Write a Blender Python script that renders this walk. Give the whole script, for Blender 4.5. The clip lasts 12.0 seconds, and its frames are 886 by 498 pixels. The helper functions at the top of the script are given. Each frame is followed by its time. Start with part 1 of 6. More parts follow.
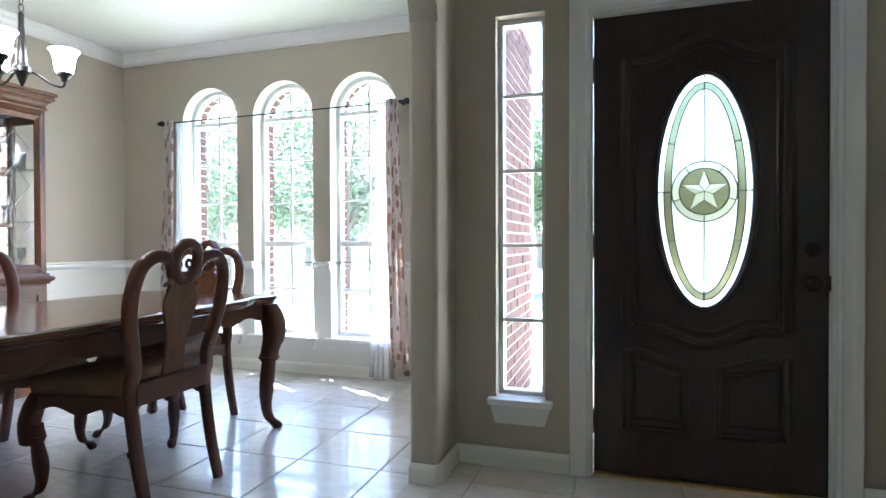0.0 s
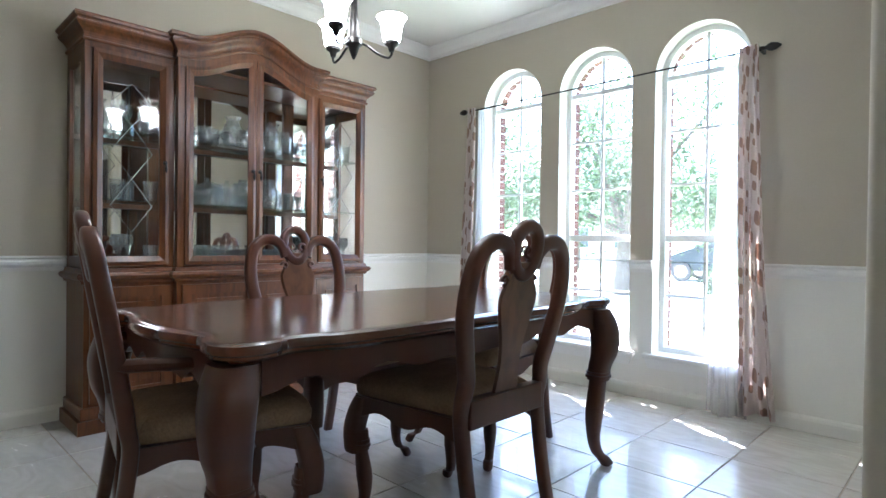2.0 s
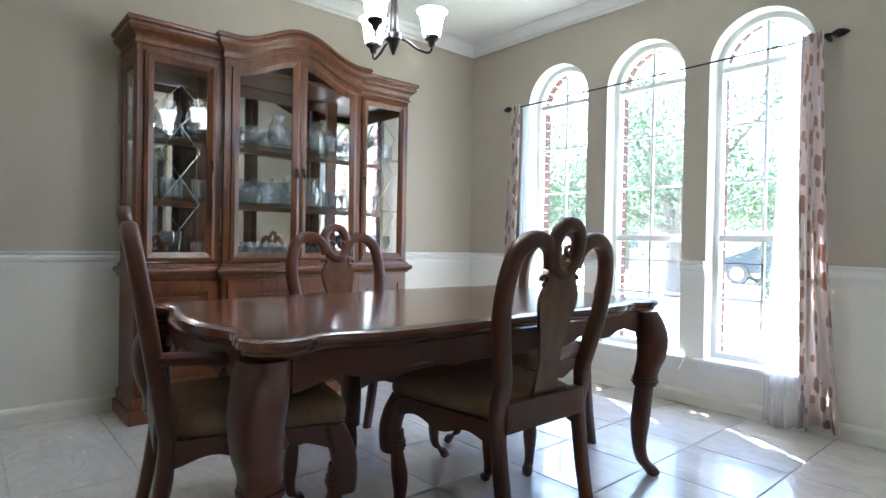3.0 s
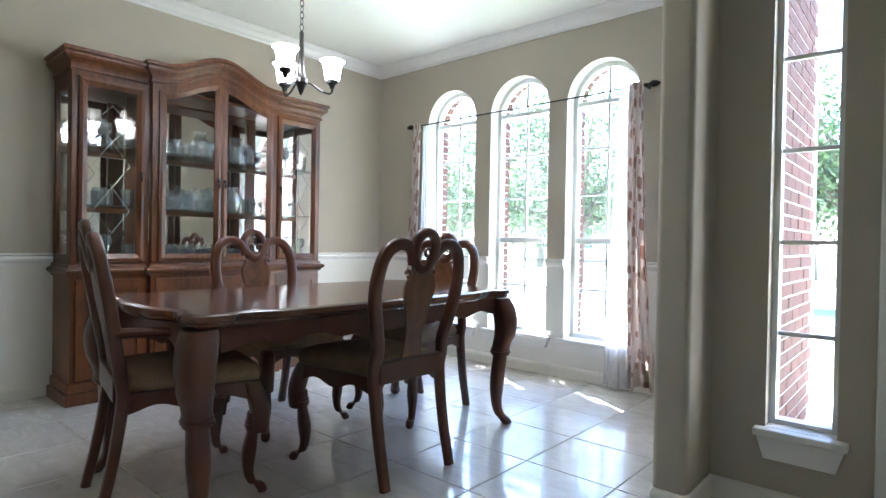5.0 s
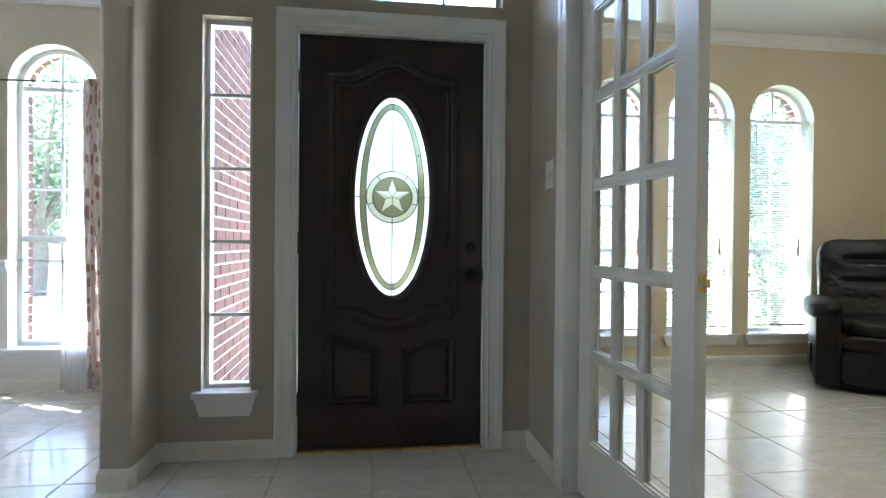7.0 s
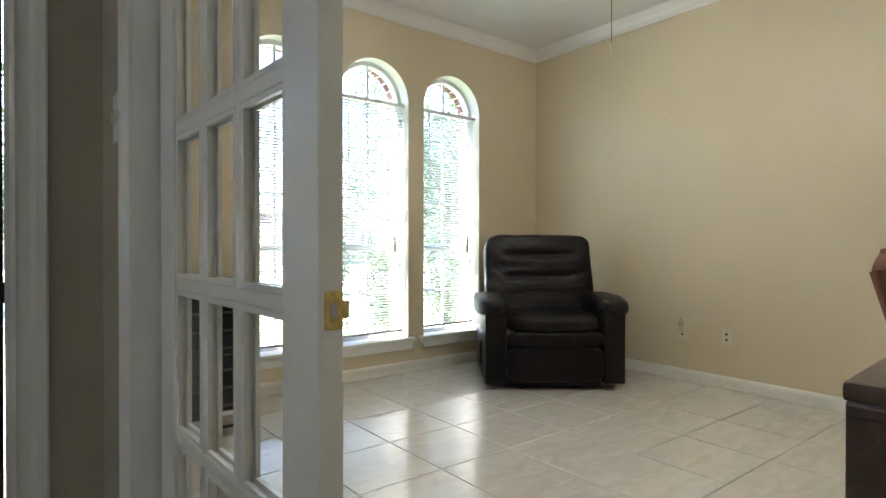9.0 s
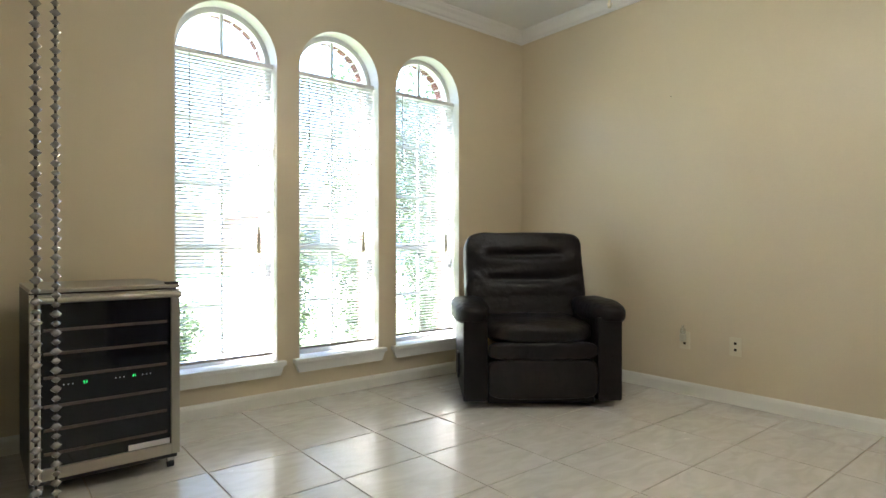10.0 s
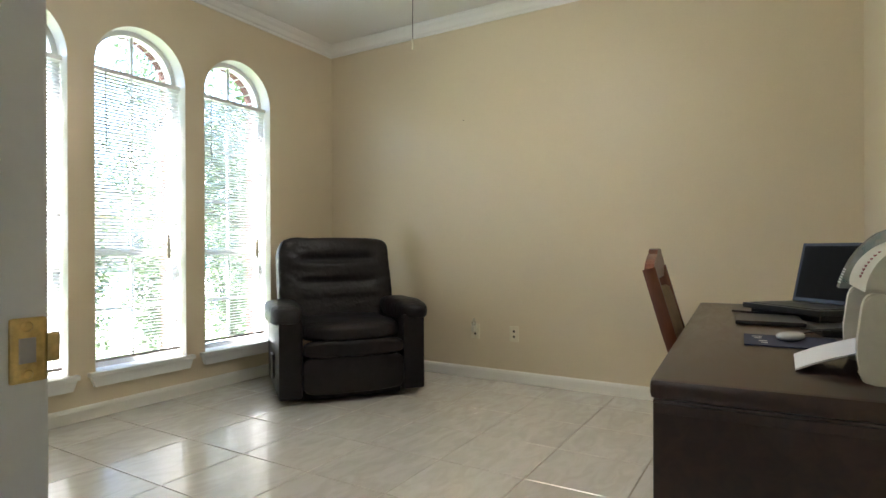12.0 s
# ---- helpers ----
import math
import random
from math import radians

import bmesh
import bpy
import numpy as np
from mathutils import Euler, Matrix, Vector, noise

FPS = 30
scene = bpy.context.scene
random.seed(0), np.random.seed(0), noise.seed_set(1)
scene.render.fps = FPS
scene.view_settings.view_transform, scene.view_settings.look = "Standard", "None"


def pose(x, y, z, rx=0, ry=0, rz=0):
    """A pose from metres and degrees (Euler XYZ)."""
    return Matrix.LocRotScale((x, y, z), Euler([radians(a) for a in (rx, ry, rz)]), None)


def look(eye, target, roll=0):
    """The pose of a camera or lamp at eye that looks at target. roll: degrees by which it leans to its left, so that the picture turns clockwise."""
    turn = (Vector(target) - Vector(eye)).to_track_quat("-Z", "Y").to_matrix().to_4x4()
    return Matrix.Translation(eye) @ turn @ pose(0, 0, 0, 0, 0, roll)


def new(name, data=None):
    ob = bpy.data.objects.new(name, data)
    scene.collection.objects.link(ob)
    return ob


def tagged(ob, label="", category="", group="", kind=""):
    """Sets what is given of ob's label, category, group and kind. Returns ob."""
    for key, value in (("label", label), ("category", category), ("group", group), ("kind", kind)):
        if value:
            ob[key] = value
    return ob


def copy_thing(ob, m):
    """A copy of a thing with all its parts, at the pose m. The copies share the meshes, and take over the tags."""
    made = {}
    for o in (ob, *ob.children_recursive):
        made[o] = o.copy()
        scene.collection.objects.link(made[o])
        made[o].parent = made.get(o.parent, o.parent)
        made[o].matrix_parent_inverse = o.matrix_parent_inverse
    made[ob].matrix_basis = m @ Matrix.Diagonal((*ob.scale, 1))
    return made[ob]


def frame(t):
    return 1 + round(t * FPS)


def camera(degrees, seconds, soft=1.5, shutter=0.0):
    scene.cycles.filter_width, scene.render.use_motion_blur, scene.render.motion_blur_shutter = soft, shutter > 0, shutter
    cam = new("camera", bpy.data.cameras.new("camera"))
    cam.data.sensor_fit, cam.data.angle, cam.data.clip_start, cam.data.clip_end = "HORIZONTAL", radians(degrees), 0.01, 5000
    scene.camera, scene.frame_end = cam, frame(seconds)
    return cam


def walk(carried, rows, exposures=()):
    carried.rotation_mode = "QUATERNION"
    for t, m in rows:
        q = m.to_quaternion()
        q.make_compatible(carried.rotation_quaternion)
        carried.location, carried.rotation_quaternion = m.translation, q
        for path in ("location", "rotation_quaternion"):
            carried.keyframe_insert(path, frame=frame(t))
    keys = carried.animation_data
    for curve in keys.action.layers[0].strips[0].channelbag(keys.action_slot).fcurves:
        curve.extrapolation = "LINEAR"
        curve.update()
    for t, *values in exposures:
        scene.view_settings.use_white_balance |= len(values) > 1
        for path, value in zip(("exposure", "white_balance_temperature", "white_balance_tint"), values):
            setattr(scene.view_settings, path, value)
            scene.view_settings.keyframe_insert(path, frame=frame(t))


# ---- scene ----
cam = camera(76.7, 12.0)
PATH = [
    (0, (0.068, -0.05, 1.041), (-0.547, 1.853, 1.016), -0.2),
    (0.5, (-0.116, 0.088, 1.034), (-0.989, 1.887, 1.011), 0.1),
    (1, (-0.274, 0.195, 1.025), (-1.365, 1.871, 0.993), 0.2),
    (1.5, (-0.444, 0.294, 1.0), (-1.697, 1.854, 0.975), 0.4),
    (2, (-0.587, 0.348, 0.983), (-1.98, 1.783, 0.962), 0.7),
    (2.5, (-0.631, 0.404, 0.973), (-2.109, 1.752, 0.948), 1.0),
    (4.5, (-0.205, 0.251, 0.997), (-1.731, 1.543, 0.973), 1.1),
    (5, (-0.024, 0.084, 0.999), (-1.344, 1.586, 0.976), 1.0),
    (5.5, (0.078, -0.047, 0.991), (-0.874, 1.711, 0.981), 0.6),
    (6, (0.2, -0.234, 0.951), (-0.408, 1.671, 0.971), 0.8),
    (6.5, (0.27, -0.316, 1.025), (0.071, 1.674, 1.003), 0.5),
    (7, (0.279, -0.242, 1.024), (0.541, 1.741, 1.004), 0.5),
    (7.5, (0.299, -0.108, 1.02), (0.995, 1.767, 0.993), 0.3),
    (9.5, (1.067, 0.708, 0.995), (2.325, 2.262, 0.986), 0.0),
    (10, (1.222, 0.834, 0.978), (2.486, 2.384, 0.972), -0.0),
    (10.5, (1.299, 0.889, 0.971), (2.587, 2.419, 0.97), 0.1),
    (11, (1.347, 0.858, 0.999), (2.686, 2.344, 0.986), -0.0),
    (11.5, (1.239, 0.801, 1.003), (2.769, 2.09, 0.996), 0.1),
    (12, (0.979, 0.678, 1.0), (2.692, 1.71, 0.998), -0.2),
]
EXPOSURES = [(0.0, 4.24, 5450, 10), (6.5, 4.22, 5500, 10), (7.7, 4.02, 5550, 10), (9.3, 4.02, 5870, 12), (12.0, 3.93, 5900, 12)]
walk(cam, [(t, look(eye, target, roll)) for t, eye, target, roll in PATH], EXPOSURES)

# ---- light ----
world = bpy.data.worlds.new("world")
scene.world = world
world.use_nodes = True
sky = world.node_tree.nodes.new("ShaderNodeTexSky")
sky.sky_type, sky.sun_disc = "NISHITA", False
SUN_DIR = Vector((-0.481, 0.285, 0.829)).normalized()
sky.sun_elevation = math.asin(SUN_DIR.z)
sky.sun_rotation = math.atan2(SUN_DIR.x, SUN_DIR.y)
world.node_tree.links.new(sky.outputs[0], world.node_tree.nodes["Background"].inputs[0])
world.node_tree.nodes["Background"].inputs[1].default_value = 0.15
sun_data = bpy.data.lights.new("sun", "SUN")
sun_data.energy, sun_data.angle, sun_data.color = 4.5, radians(0.6), (1.0, 0.96, 0.9)
BULB, FANLAMP = 0.03, 0.05
sun = new("sun", sun_data)
sun.matrix_world = look(SUN_DIR * 30, (0, 0, 0))


# ---- materials ----
def mat(name, color, rough=0.5, metal=0.0, vary=0.08, scale=6.0, fine=60.0, bump=0.0, rand=0.0, spec=0.5, island=False):
    """Principled surface whose colour wanders at two scales, with optional relief and a shade per piece."""
    m = bpy.data.materials.new(name)
    m.use_nodes = True
    n, l = m.node_tree.nodes, m.node_tree.links
    b = n["Principled BSDF"]
    b.inputs["Roughness"].default_value, b.inputs["Metallic"].default_value = rough, metal
    b.inputs["Specular IOR Level"].default_value = spec
    co = n.new("ShaderNodeTexCoord")
    big, small = n.new("ShaderNodeTexNoise"), n.new("ShaderNodeTexNoise")
    for t, s in ((big, scale), (small, fine)):
        t.inputs["Scale"].default_value, t.inputs["Detail"].default_value = s, 4
        l.new(co.outputs["Object"], t.inputs["Vector"])
    add = n.new("ShaderNodeMath")
    add.operation = "ADD"
    l.new(big.outputs[0], add.inputs[0])
    l.new(small.outputs[0], add.inputs[1])
    last = add.outputs[0]
    if rand:
        info = n.new("ShaderNodeObjectInfo") if not island else n.new("ShaderNodeNewGeometry")
        mul = n.new("ShaderNodeMath")
        mul.operation, mul.inputs[1].default_value = "MULTIPLY_ADD", rand
        l.new(info.outputs["Random" if not island else "Random Per Island"], mul.inputs[0])
        l.new(last, mul.inputs[2])
        last = mul.outputs[0]
    ramp = n.new("ShaderNodeMapRange")
    ramp.inputs[1].default_value, ramp.inputs[2].default_value = 0.6, 1.4 + rand
    l.new(last, ramp.inputs[0])
    mix = n.new("ShaderNodeMix")
    mix.data_type = "RGBA"
    mix.inputs[6].default_value = (*[c * (1 - vary) for c in color], 1)
    mix.inputs[7].default_value = (*[min(1, c * (1 + vary)) for c in color], 1)
    l.new(ramp.outputs[0], mix.inputs[0])
    l.new(mix.outputs[2], b.inputs["Base Color"])
    if bump:
        bp = n.new("ShaderNodeBump")
        bp.inputs["Strength"].default_value, bp.inputs["Distance"].default_value = bump, 0.01
        l.new(small.outputs[0], bp.inputs["Height"])
        l.new(bp.outputs[0], b.inputs["Normal"])
    return m


def wood(name, dark, light, rough=0.3, scale=3.0, stretch=(12, 12, 1), coat=0.3):
    """Stained wood with streaks along z and blotches."""
    m = mat(name, light, rough)
    n, l = m.node_tree.nodes, m.node_tree.links
    b = n["Principled BSDF"]
    co, mp = n.new("ShaderNodeTexCoord"), n.new("ShaderNodeMapping")
    mp.inputs["Scale"].default_value = stretch
    g, blot = n.new("ShaderNodeTexNoise"), n.new("ShaderNodeTexNoise")
    g.inputs["Scale"].default_value, g.inputs["Detail"].default_value, g.inputs["Distortion"].default_value = scale, 6, 0.8
    blot.inputs["Scale"].default_value = 2.3
    l.new(co.outputs["Object"], mp.inputs[0])
    l.new(mp.outputs[0], g.inputs["Vector"])
    l.new(co.outputs["Object"], blot.inputs["Vector"])
    add = n.new("ShaderNodeMath")
    add.operation = "ADD"
    l.new(g.outputs[0], add.inputs[0])
    l.new(blot.outputs[0], add.inputs[1])
    rg = n.new("ShaderNodeMapRange")
    rg.inputs[1].default_value, rg.inputs[2].default_value = 0.7, 1.3
    l.new(add.outputs[0], rg.inputs[0])
    mix = n.new("ShaderNodeMix")
    mix.data_type = "RGBA"
    mix.inputs[6].default_value, mix.inputs[7].default_value = (*dark, 1), (*light, 1)
    l.new(rg.outputs[0], mix.inputs[0])
    l.new(mix.outputs[2], b.inputs["Base Color"])
    rr = n.new("ShaderNodeMapRange")
    rr.inputs[3].default_value, rr.inputs[4].default_value = rough * 0.8, rough * 1.3
    l.new(g.outputs[0], rr.inputs[0])
    l.new(rr.outputs[0], b.inputs["Roughness"])
    b.inputs["Coat Weight"].default_value, b.inputs["Coat Roughness"].default_value = coat, 0.15
    return m


def glass(name, color=(1, 1, 1), rough=0.0, facing=0.04):
    """Thin clear pane: mostly see-through, with a Fresnel gloss."""
    m = bpy.data.materials.new(name)
    m.use_nodes = True
    n, l = m.node_tree.nodes, m.node_tree.links
    n.remove(n["Principled BSDF"])
    tr, gl, mx = n.new("ShaderNodeBsdfTransparent"), n.new("ShaderNodeBsdfGlossy"), n.new("ShaderNodeMixShader")
    lw, pw, fr = n.new("ShaderNodeLayerWeight"), n.new("ShaderNodeMath"), n.new("ShaderNodeMath")
    tr.inputs[0].default_value = (*color, 1)
    gl.inputs["Roughness"].default_value = rough
    pw.operation, pw.inputs[1].default_value = "POWER", 4.5
    fr.operation, fr.inputs[1].default_value, fr.inputs[2].default_value = "MULTIPLY_ADD", 0.9 - facing, facing
    l.new(lw.outputs["Facing"], pw.inputs[0])
    l.new(pw.outputs[0], fr.inputs[0])
    l.new(fr.outputs[0], mx.inputs[0])
    l.new(tr.outputs[0], mx.inputs[1])
    l.new(gl.outputs[0], mx.inputs[2])
    l.new(mx.outputs[0], n["Material Output"].inputs[0])
    return m


def cloth(name, color, weight=0.5):
    """Sheer fabric that lets light through."""
    m = mat(name, color, 0.9, vary=0.04, fine=300)
    n, l = m.node_tree.nodes, m.node_tree.links
    tl, mx = n.new("ShaderNodeBsdfTranslucent"), n.new("ShaderNodeMixShader")
    tl.inputs[0].default_value = (*color, 1)
    mx.inputs[0].default_value = weight
    l.new(n["Principled BSDF"].outputs[0], mx.inputs[1])
    l.new(tl.outputs[0], mx.inputs[2])
    l.new(mx.outputs[0], n["Material Output"].inputs[0])
    return m


def hazed(m, share):
    """Lays a thin scattering film on clear glass, imitating daylight glare at the windows."""
    n, l = m.node_tree.nodes, m.node_tree.links
    film, mx, ns = n.new("ShaderNodeBsdfTranslucent"), n.new("ShaderNodeMixShader"), n.new("ShaderNodeTexNoise")
    film.inputs[0].default_value = (0.9, 0.9, 0.88, 1)
    ns.inputs["Scale"].default_value = 4.0
    rg = n.new("ShaderNodeMapRange")
    rg.inputs[3].default_value, rg.inputs[4].default_value = share * 0.5, share * 1.5
    l.new(ns.outputs[0], rg.inputs[0])
    l.new(rg.outputs[0], mx.inputs[0])
    l.new(n["Material Output"].inputs[0].links[0].from_socket, mx.inputs[1])
    l.new(film.outputs[0], mx.inputs[2])
    l.new(mx.outputs[0], n["Material Output"].inputs[0])
    return m


def marbled(m, dark, light):
    """Cloudy veins that differ from tile to tile, on a glazed surface with faint waviness."""
    n, l = m.node_tree.nodes, m.node_tree.links
    b = n["Principled BSDF"]
    co, info, mul, add = n.new("ShaderNodeTexCoord"), n.new("ShaderNodeObjectInfo"), n.new("ShaderNodeVectorMath"), n.new("ShaderNodeVectorMath")
    mul.operation, mul.inputs[1].default_value = "MULTIPLY", (7.3, 5.9, 3.1)
    l.new(info.outputs["Location"], mul.inputs[0])
    l.new(co.outputs["Object"], add.inputs[0])
    l.new(mul.outputs[0], add.inputs[1])
    mp = n.new("ShaderNodeMapping")
    mp.inputs["Scale"].default_value, mp.inputs["Rotation"].default_value = (1.0, 2.4, 1.0), (0, 0, 0.6)
    l.new(add.outputs[0], mp.inputs[0])
    vein, wave = n.new("ShaderNodeTexNoise"), n.new("ShaderNodeTexNoise")
    vein.inputs["Scale"].default_value, vein.inputs["Detail"].default_value, vein.inputs["Distortion"].default_value = 4.5, 6, 1.6
    wave.inputs["Scale"].default_value = 9.0
    l.new(mp.outputs[0], vein.inputs["Vector"])
    l.new(add.outputs[0], wave.inputs["Vector"])
    rg, mix = n.new("ShaderNodeMapRange"), n.new("ShaderNodeMix")
    rg.inputs[1].default_value, rg.inputs[2].default_value = 0.36, 0.64
    l.new(vein.outputs[0], rg.inputs[0])
    mix.data_type = "RGBA"
    mix.inputs[6].default_value, mix.inputs[7].default_value = (*dark, 1), (*light, 1)
    l.new(rg.outputs[0], mix.inputs[0])
    l.new(mix.outputs[2], b.inputs["Base Color"])
    rr = n.new("ShaderNodeMapRange")
    rr.inputs[3].default_value, rr.inputs[4].default_value = 0.20, 0.30
    b.inputs["Coat Weight"].default_value, b.inputs["Coat Roughness"].default_value = 0.55, 0.05
    l.new(vein.outputs[0], rr.inputs[0])
    l.new(rr.outputs[0], b.inputs["Roughness"])
    bp = n.new("ShaderNodeBump")
    bp.inputs["Strength"].default_value, bp.inputs["Distance"].default_value = 0.06, 0.01
    l.new(wave.outputs[0], bp.inputs["Height"])
    l.new(bp.outputs[0], b.inputs["Normal"])
    return m


def glow(name, color, strength):
    m = bpy.data.materials.new(name)
    m.use_nodes = True
    b = m.node_tree.nodes["Principled BSDF"]
    b.inputs["Base Color"].default_value = (*color, 1)
    b.inputs["Emission Color"].default_value, b.inputs["Emission Strength"].default_value = (*color, 1), strength
    return m


GREIGE = mat("greige_paint", (0.47, 0.42, 0.335), 0.55, vary=0.03, scale=1.2, fine=150, bump=0.06)
BEIGE = mat("beige_paint", (0.66, 0.565, 0.405), 0.42, vary=0.03, scale=1.2, fine=150, bump=0.06)
CREAM = mat("cream_paint", (0.78, 0.76, 0.70), 0.45, vary=0.025, scale=1.5, fine=150, bump=0.05)
TRIM = mat("white_gloss_trim", (0.80, 0.79, 0.76), 0.3, vary=0.03, scale=3, fine=80)
CEIL = mat("ceiling_paint", (0.80, 0.79, 0.75), 0.8, vary=0.03, scale=2, fine=220, bump=0.15)
GROUT = mat("grout", (0.42, 0.36, 0.28), 0.8, vary=0.2, scale=8)
TILE = marbled(mat("glazed_tile", (0.66, 0.635, 0.59), 0.1, spec=0.9), (0.600, 0.568, 0.515), (0.675, 0.650, 0.605))
VINYL = mat("window_vinyl", (0.72, 0.72, 0.70), 0.4, vary=0.04)
PANE = glass("pane")
# pale film stands in for the glare that washes out the view
WPANE = hazed(glass("hazed_window_pane"), 0.014)
CHERRY = wood("cherry_wood", (0.050, 0.0155, 0.0045), (0.178, 0.056, 0.0135), 0.36, coat=0.15)
MAHOG = wood("mahogany_wood", (0.066, 0.019, 0.009), (0.128, 0.039, 0.017), 0.32, 2.0, (5, 5, 1.2), 0.15)
BRICK = mat("red_brick", (0.098, 0.033, 0.023), 0.85, vary=0.3, scale=14, fine=90, bump=0.5, rand=0.9)
MORTAR = mat("mortar", (0.58, 0.56, 0.52), 0.9, vary=0.15, scale=20)


# ---- building helpers ----
def part(name, bm, material, parent=None, label="", smooth=False, m=None):
    """Links a bmesh as one mesh object, under a thing or a part."""
    me = bpy.data.meshes.new(name)
    bmesh.ops.recalc_face_normals(bm, faces=bm.faces[:])
    bm.to_mesh(me)
    bm.free()
    me.materials.append(material)
    if smooth:
        for p in me.polygons:
            p.use_smooth = True
        me.set_sharp_from_angle(angle=radians(40))
    ob = new(name, me)
    if parent:
        ob.parent = parent
    if m is not None:
        ob.matrix_basis = m
    if label:
        tagged(ob, label)
    return ob


def thing(name, label, category, m=None, group="", kind=""):
    ob = tagged(new(name), label, category, group, kind)
    if m is not None:
        ob.matrix_basis = m
    return ob


def box(bm, x0, x1, y0, y1, z0, z1, bevel=0.0):
    r = bmesh.ops.create_cube(bm, size=1.0, matrix=Matrix.LocRotScale(((x0 + x1) / 2, (y0 + y1) / 2, (z0 + z1) / 2), None, (abs(x1 - x0), abs(y1 - y0), abs(z1 - z0))))
    if bevel:
        es = list({e for v in r["verts"] for e in v.link_edges})
        bmesh.ops.bevel(bm, geom=es, offset=bevel, segments=2, affect="EDGES", profile=0.6)
    return bm


def boxes(*rows, bevel=0.0):
    bm = bmesh.new()
    for r in rows:
        box(bm, *r, bevel=bevel)
    return bm


def loft(bm, rings, closed=True, caps=True):
    """Skins a row of rings of points that all have one length."""
    vs = [[bm.verts.new(p) for p in ring] for ring in rings]
    k = len(rings[0])
    for a, b in zip(vs, vs[1:]):
        for i in range(k if closed else k - 1):
            j = (i + 1) % k
            bm.faces.new((a[i], a[j], b[j], b[i]))
    if caps and closed:
        bm.faces.new(vs[0][::-1])
        bm.faces.new(vs[-1])
    return bm


def lathe(bm, profile, seg=24, at=(0, 0, 0)):
    """Turns (radius, height) rows about z."""
    rings = [[(at[0] + r * math.cos(a), at[1] + r * math.sin(a), at[2] + h) for a in (2 * math.pi * i / seg for i in range(seg))] for r, h in profile]
    return loft(bm, rings)


def spline(points, n=24):
    """Catmull-Rom through points of any dimension."""
    p = [Vector(q) for q in points]
    p = [2 * p[0] - p[1]] + p + [2 * p[-1] - p[-2]]
    out, spans = [], len(p) - 3
    for i in range(n + 1):
        u = i / n * spans
        k = min(int(u), spans - 1)
        u -= k
        a, b, c, d = p[k:k + 4]
        out.append(0.5 * (2 * b + (c - a) * u + (2 * a - 5 * b + 4 * c - d) * u * u + (3 * b - a - 3 * c + d) * u ** 3))
    return out


def tube(bm, points, radius, seg=10, flat=1.0, up=(0, 0, 1), square=1.0):
    """Sweeps a round, oval or squared section along points; radius: a number or one for each point."""
    sq = lambda c: math.copysign(abs(c) ** square, c)
    pts = [Vector(p) for p in points]
    rings = []
    for i, p in enumerate(pts):
        d = (pts[min(i + 1, len(pts) - 1)] - pts[max(i - 1, 0)]).normalized()
        s = d.cross(Vector(up))
        s = s.normalized() if s.length > 1e-4 else Vector((1, 0, 0))
        t = s.cross(d)
        r = radius[i] if isinstance(radius, (list, tuple)) else radius
        rings.append([p + s * (r * sq(math.cos(a))) + t * (r * flat * sq(math.sin(a))) for a in (2 * math.pi * (k + 0.5) / seg for k in range(seg))])
    return loft(bm, rings)


def sweep(bm, points, section, up=(0, 0, 1)):
    """Sweeps a 2D section (across, up) along an open path of points."""
    pts = [Vector(p) for p in points]
    rings = []
    u = Vector(up)
    for i, p in enumerate(pts):
        a = (p - pts[i - 1]).normalized() if i else (pts[1] - p).normalized()
        b = (pts[i + 1] - p).normalized() if i + 1 < len(pts) else a
        s1, s2 = a.cross(u).normalized(), b.cross(u).normalized()
        s = (s1 + s2).normalized()
        s = s / max(0.3, s.dot(s1))
        rings.append([p + s * q[0] + u * q[1] for q in section])
    return loft(bm, rings)


def prism(bm, outline, y0, y1, flip=False):
    """Extrudes an outline in (x, z) from y0 to y1 (or, flipped, an outline in (y, z) along x)."""
    f = (lambda a, b, c: (c, a, b)) if flip else (lambda a, b, c: (a, c, b))
    return loft(bm, [[f(a, b, y0) for a, b in outline], [f(a, b, y1) for a, b in outline]])


def strip_wall(bm, u0, u1, z0, z1, holes, put):
    """A wall from upright strips with holes (left, right, sill, spring, rise), each with an elliptic head. put(u, v, z) places a point, v 0 or 1 being the two faces."""
    def slab(a, b, lo_a, lo_b, hi_a, hi_b):
        q = [bm.verts.new(put(u, v, z)) for v in (0, 1) for u, z in ((a, lo_a), (b, lo_b), (b, hi_b), (a, hi_a))]
        for f in ((0, 1, 2, 3), (7, 6, 5, 4), (0, 4, 5, 1), (1, 5, 6, 2), (2, 6, 7, 3), (3, 7, 4, 0)):
            bm.faces.new([q[i] for i in f])
    at = u0
    for l, r, sill, spring, rise in sorted(holes):
        if l > at:
            slab(at, l, z0, z0, z1, z1)
        if sill > z0:
            slab(l, r, z0, z0, sill, sill)
        n = 28 if rise else 1
        us = [(l + r) / 2 - (r - l) / 2 * math.cos(math.pi * i / n) for i in range(n + 1)]
        zs = [spring + rise * math.sin(math.pi * i / n) for i in range(n + 1)]
        for i in range(n):
            slab(us[i], us[i + 1], zs[i], zs[i + 1], z1, z1)
        at = r
    if at < u1:
        slab(at, u1, z0, z0, z1, z1)
    return bm


def arch_line(l, r, sill, spring, rise, n=28):
    """The outline of an arched opening in (u, z), from the left foot round to the right."""
    c, h = (l + r) / 2, (r - l) / 2
    return [(l, sill)] + [(c - h * math.cos(math.pi * i / n), spring + rise * math.sin(math.pi * i / n)) for i in range(n + 1)] + [(r, sill)]


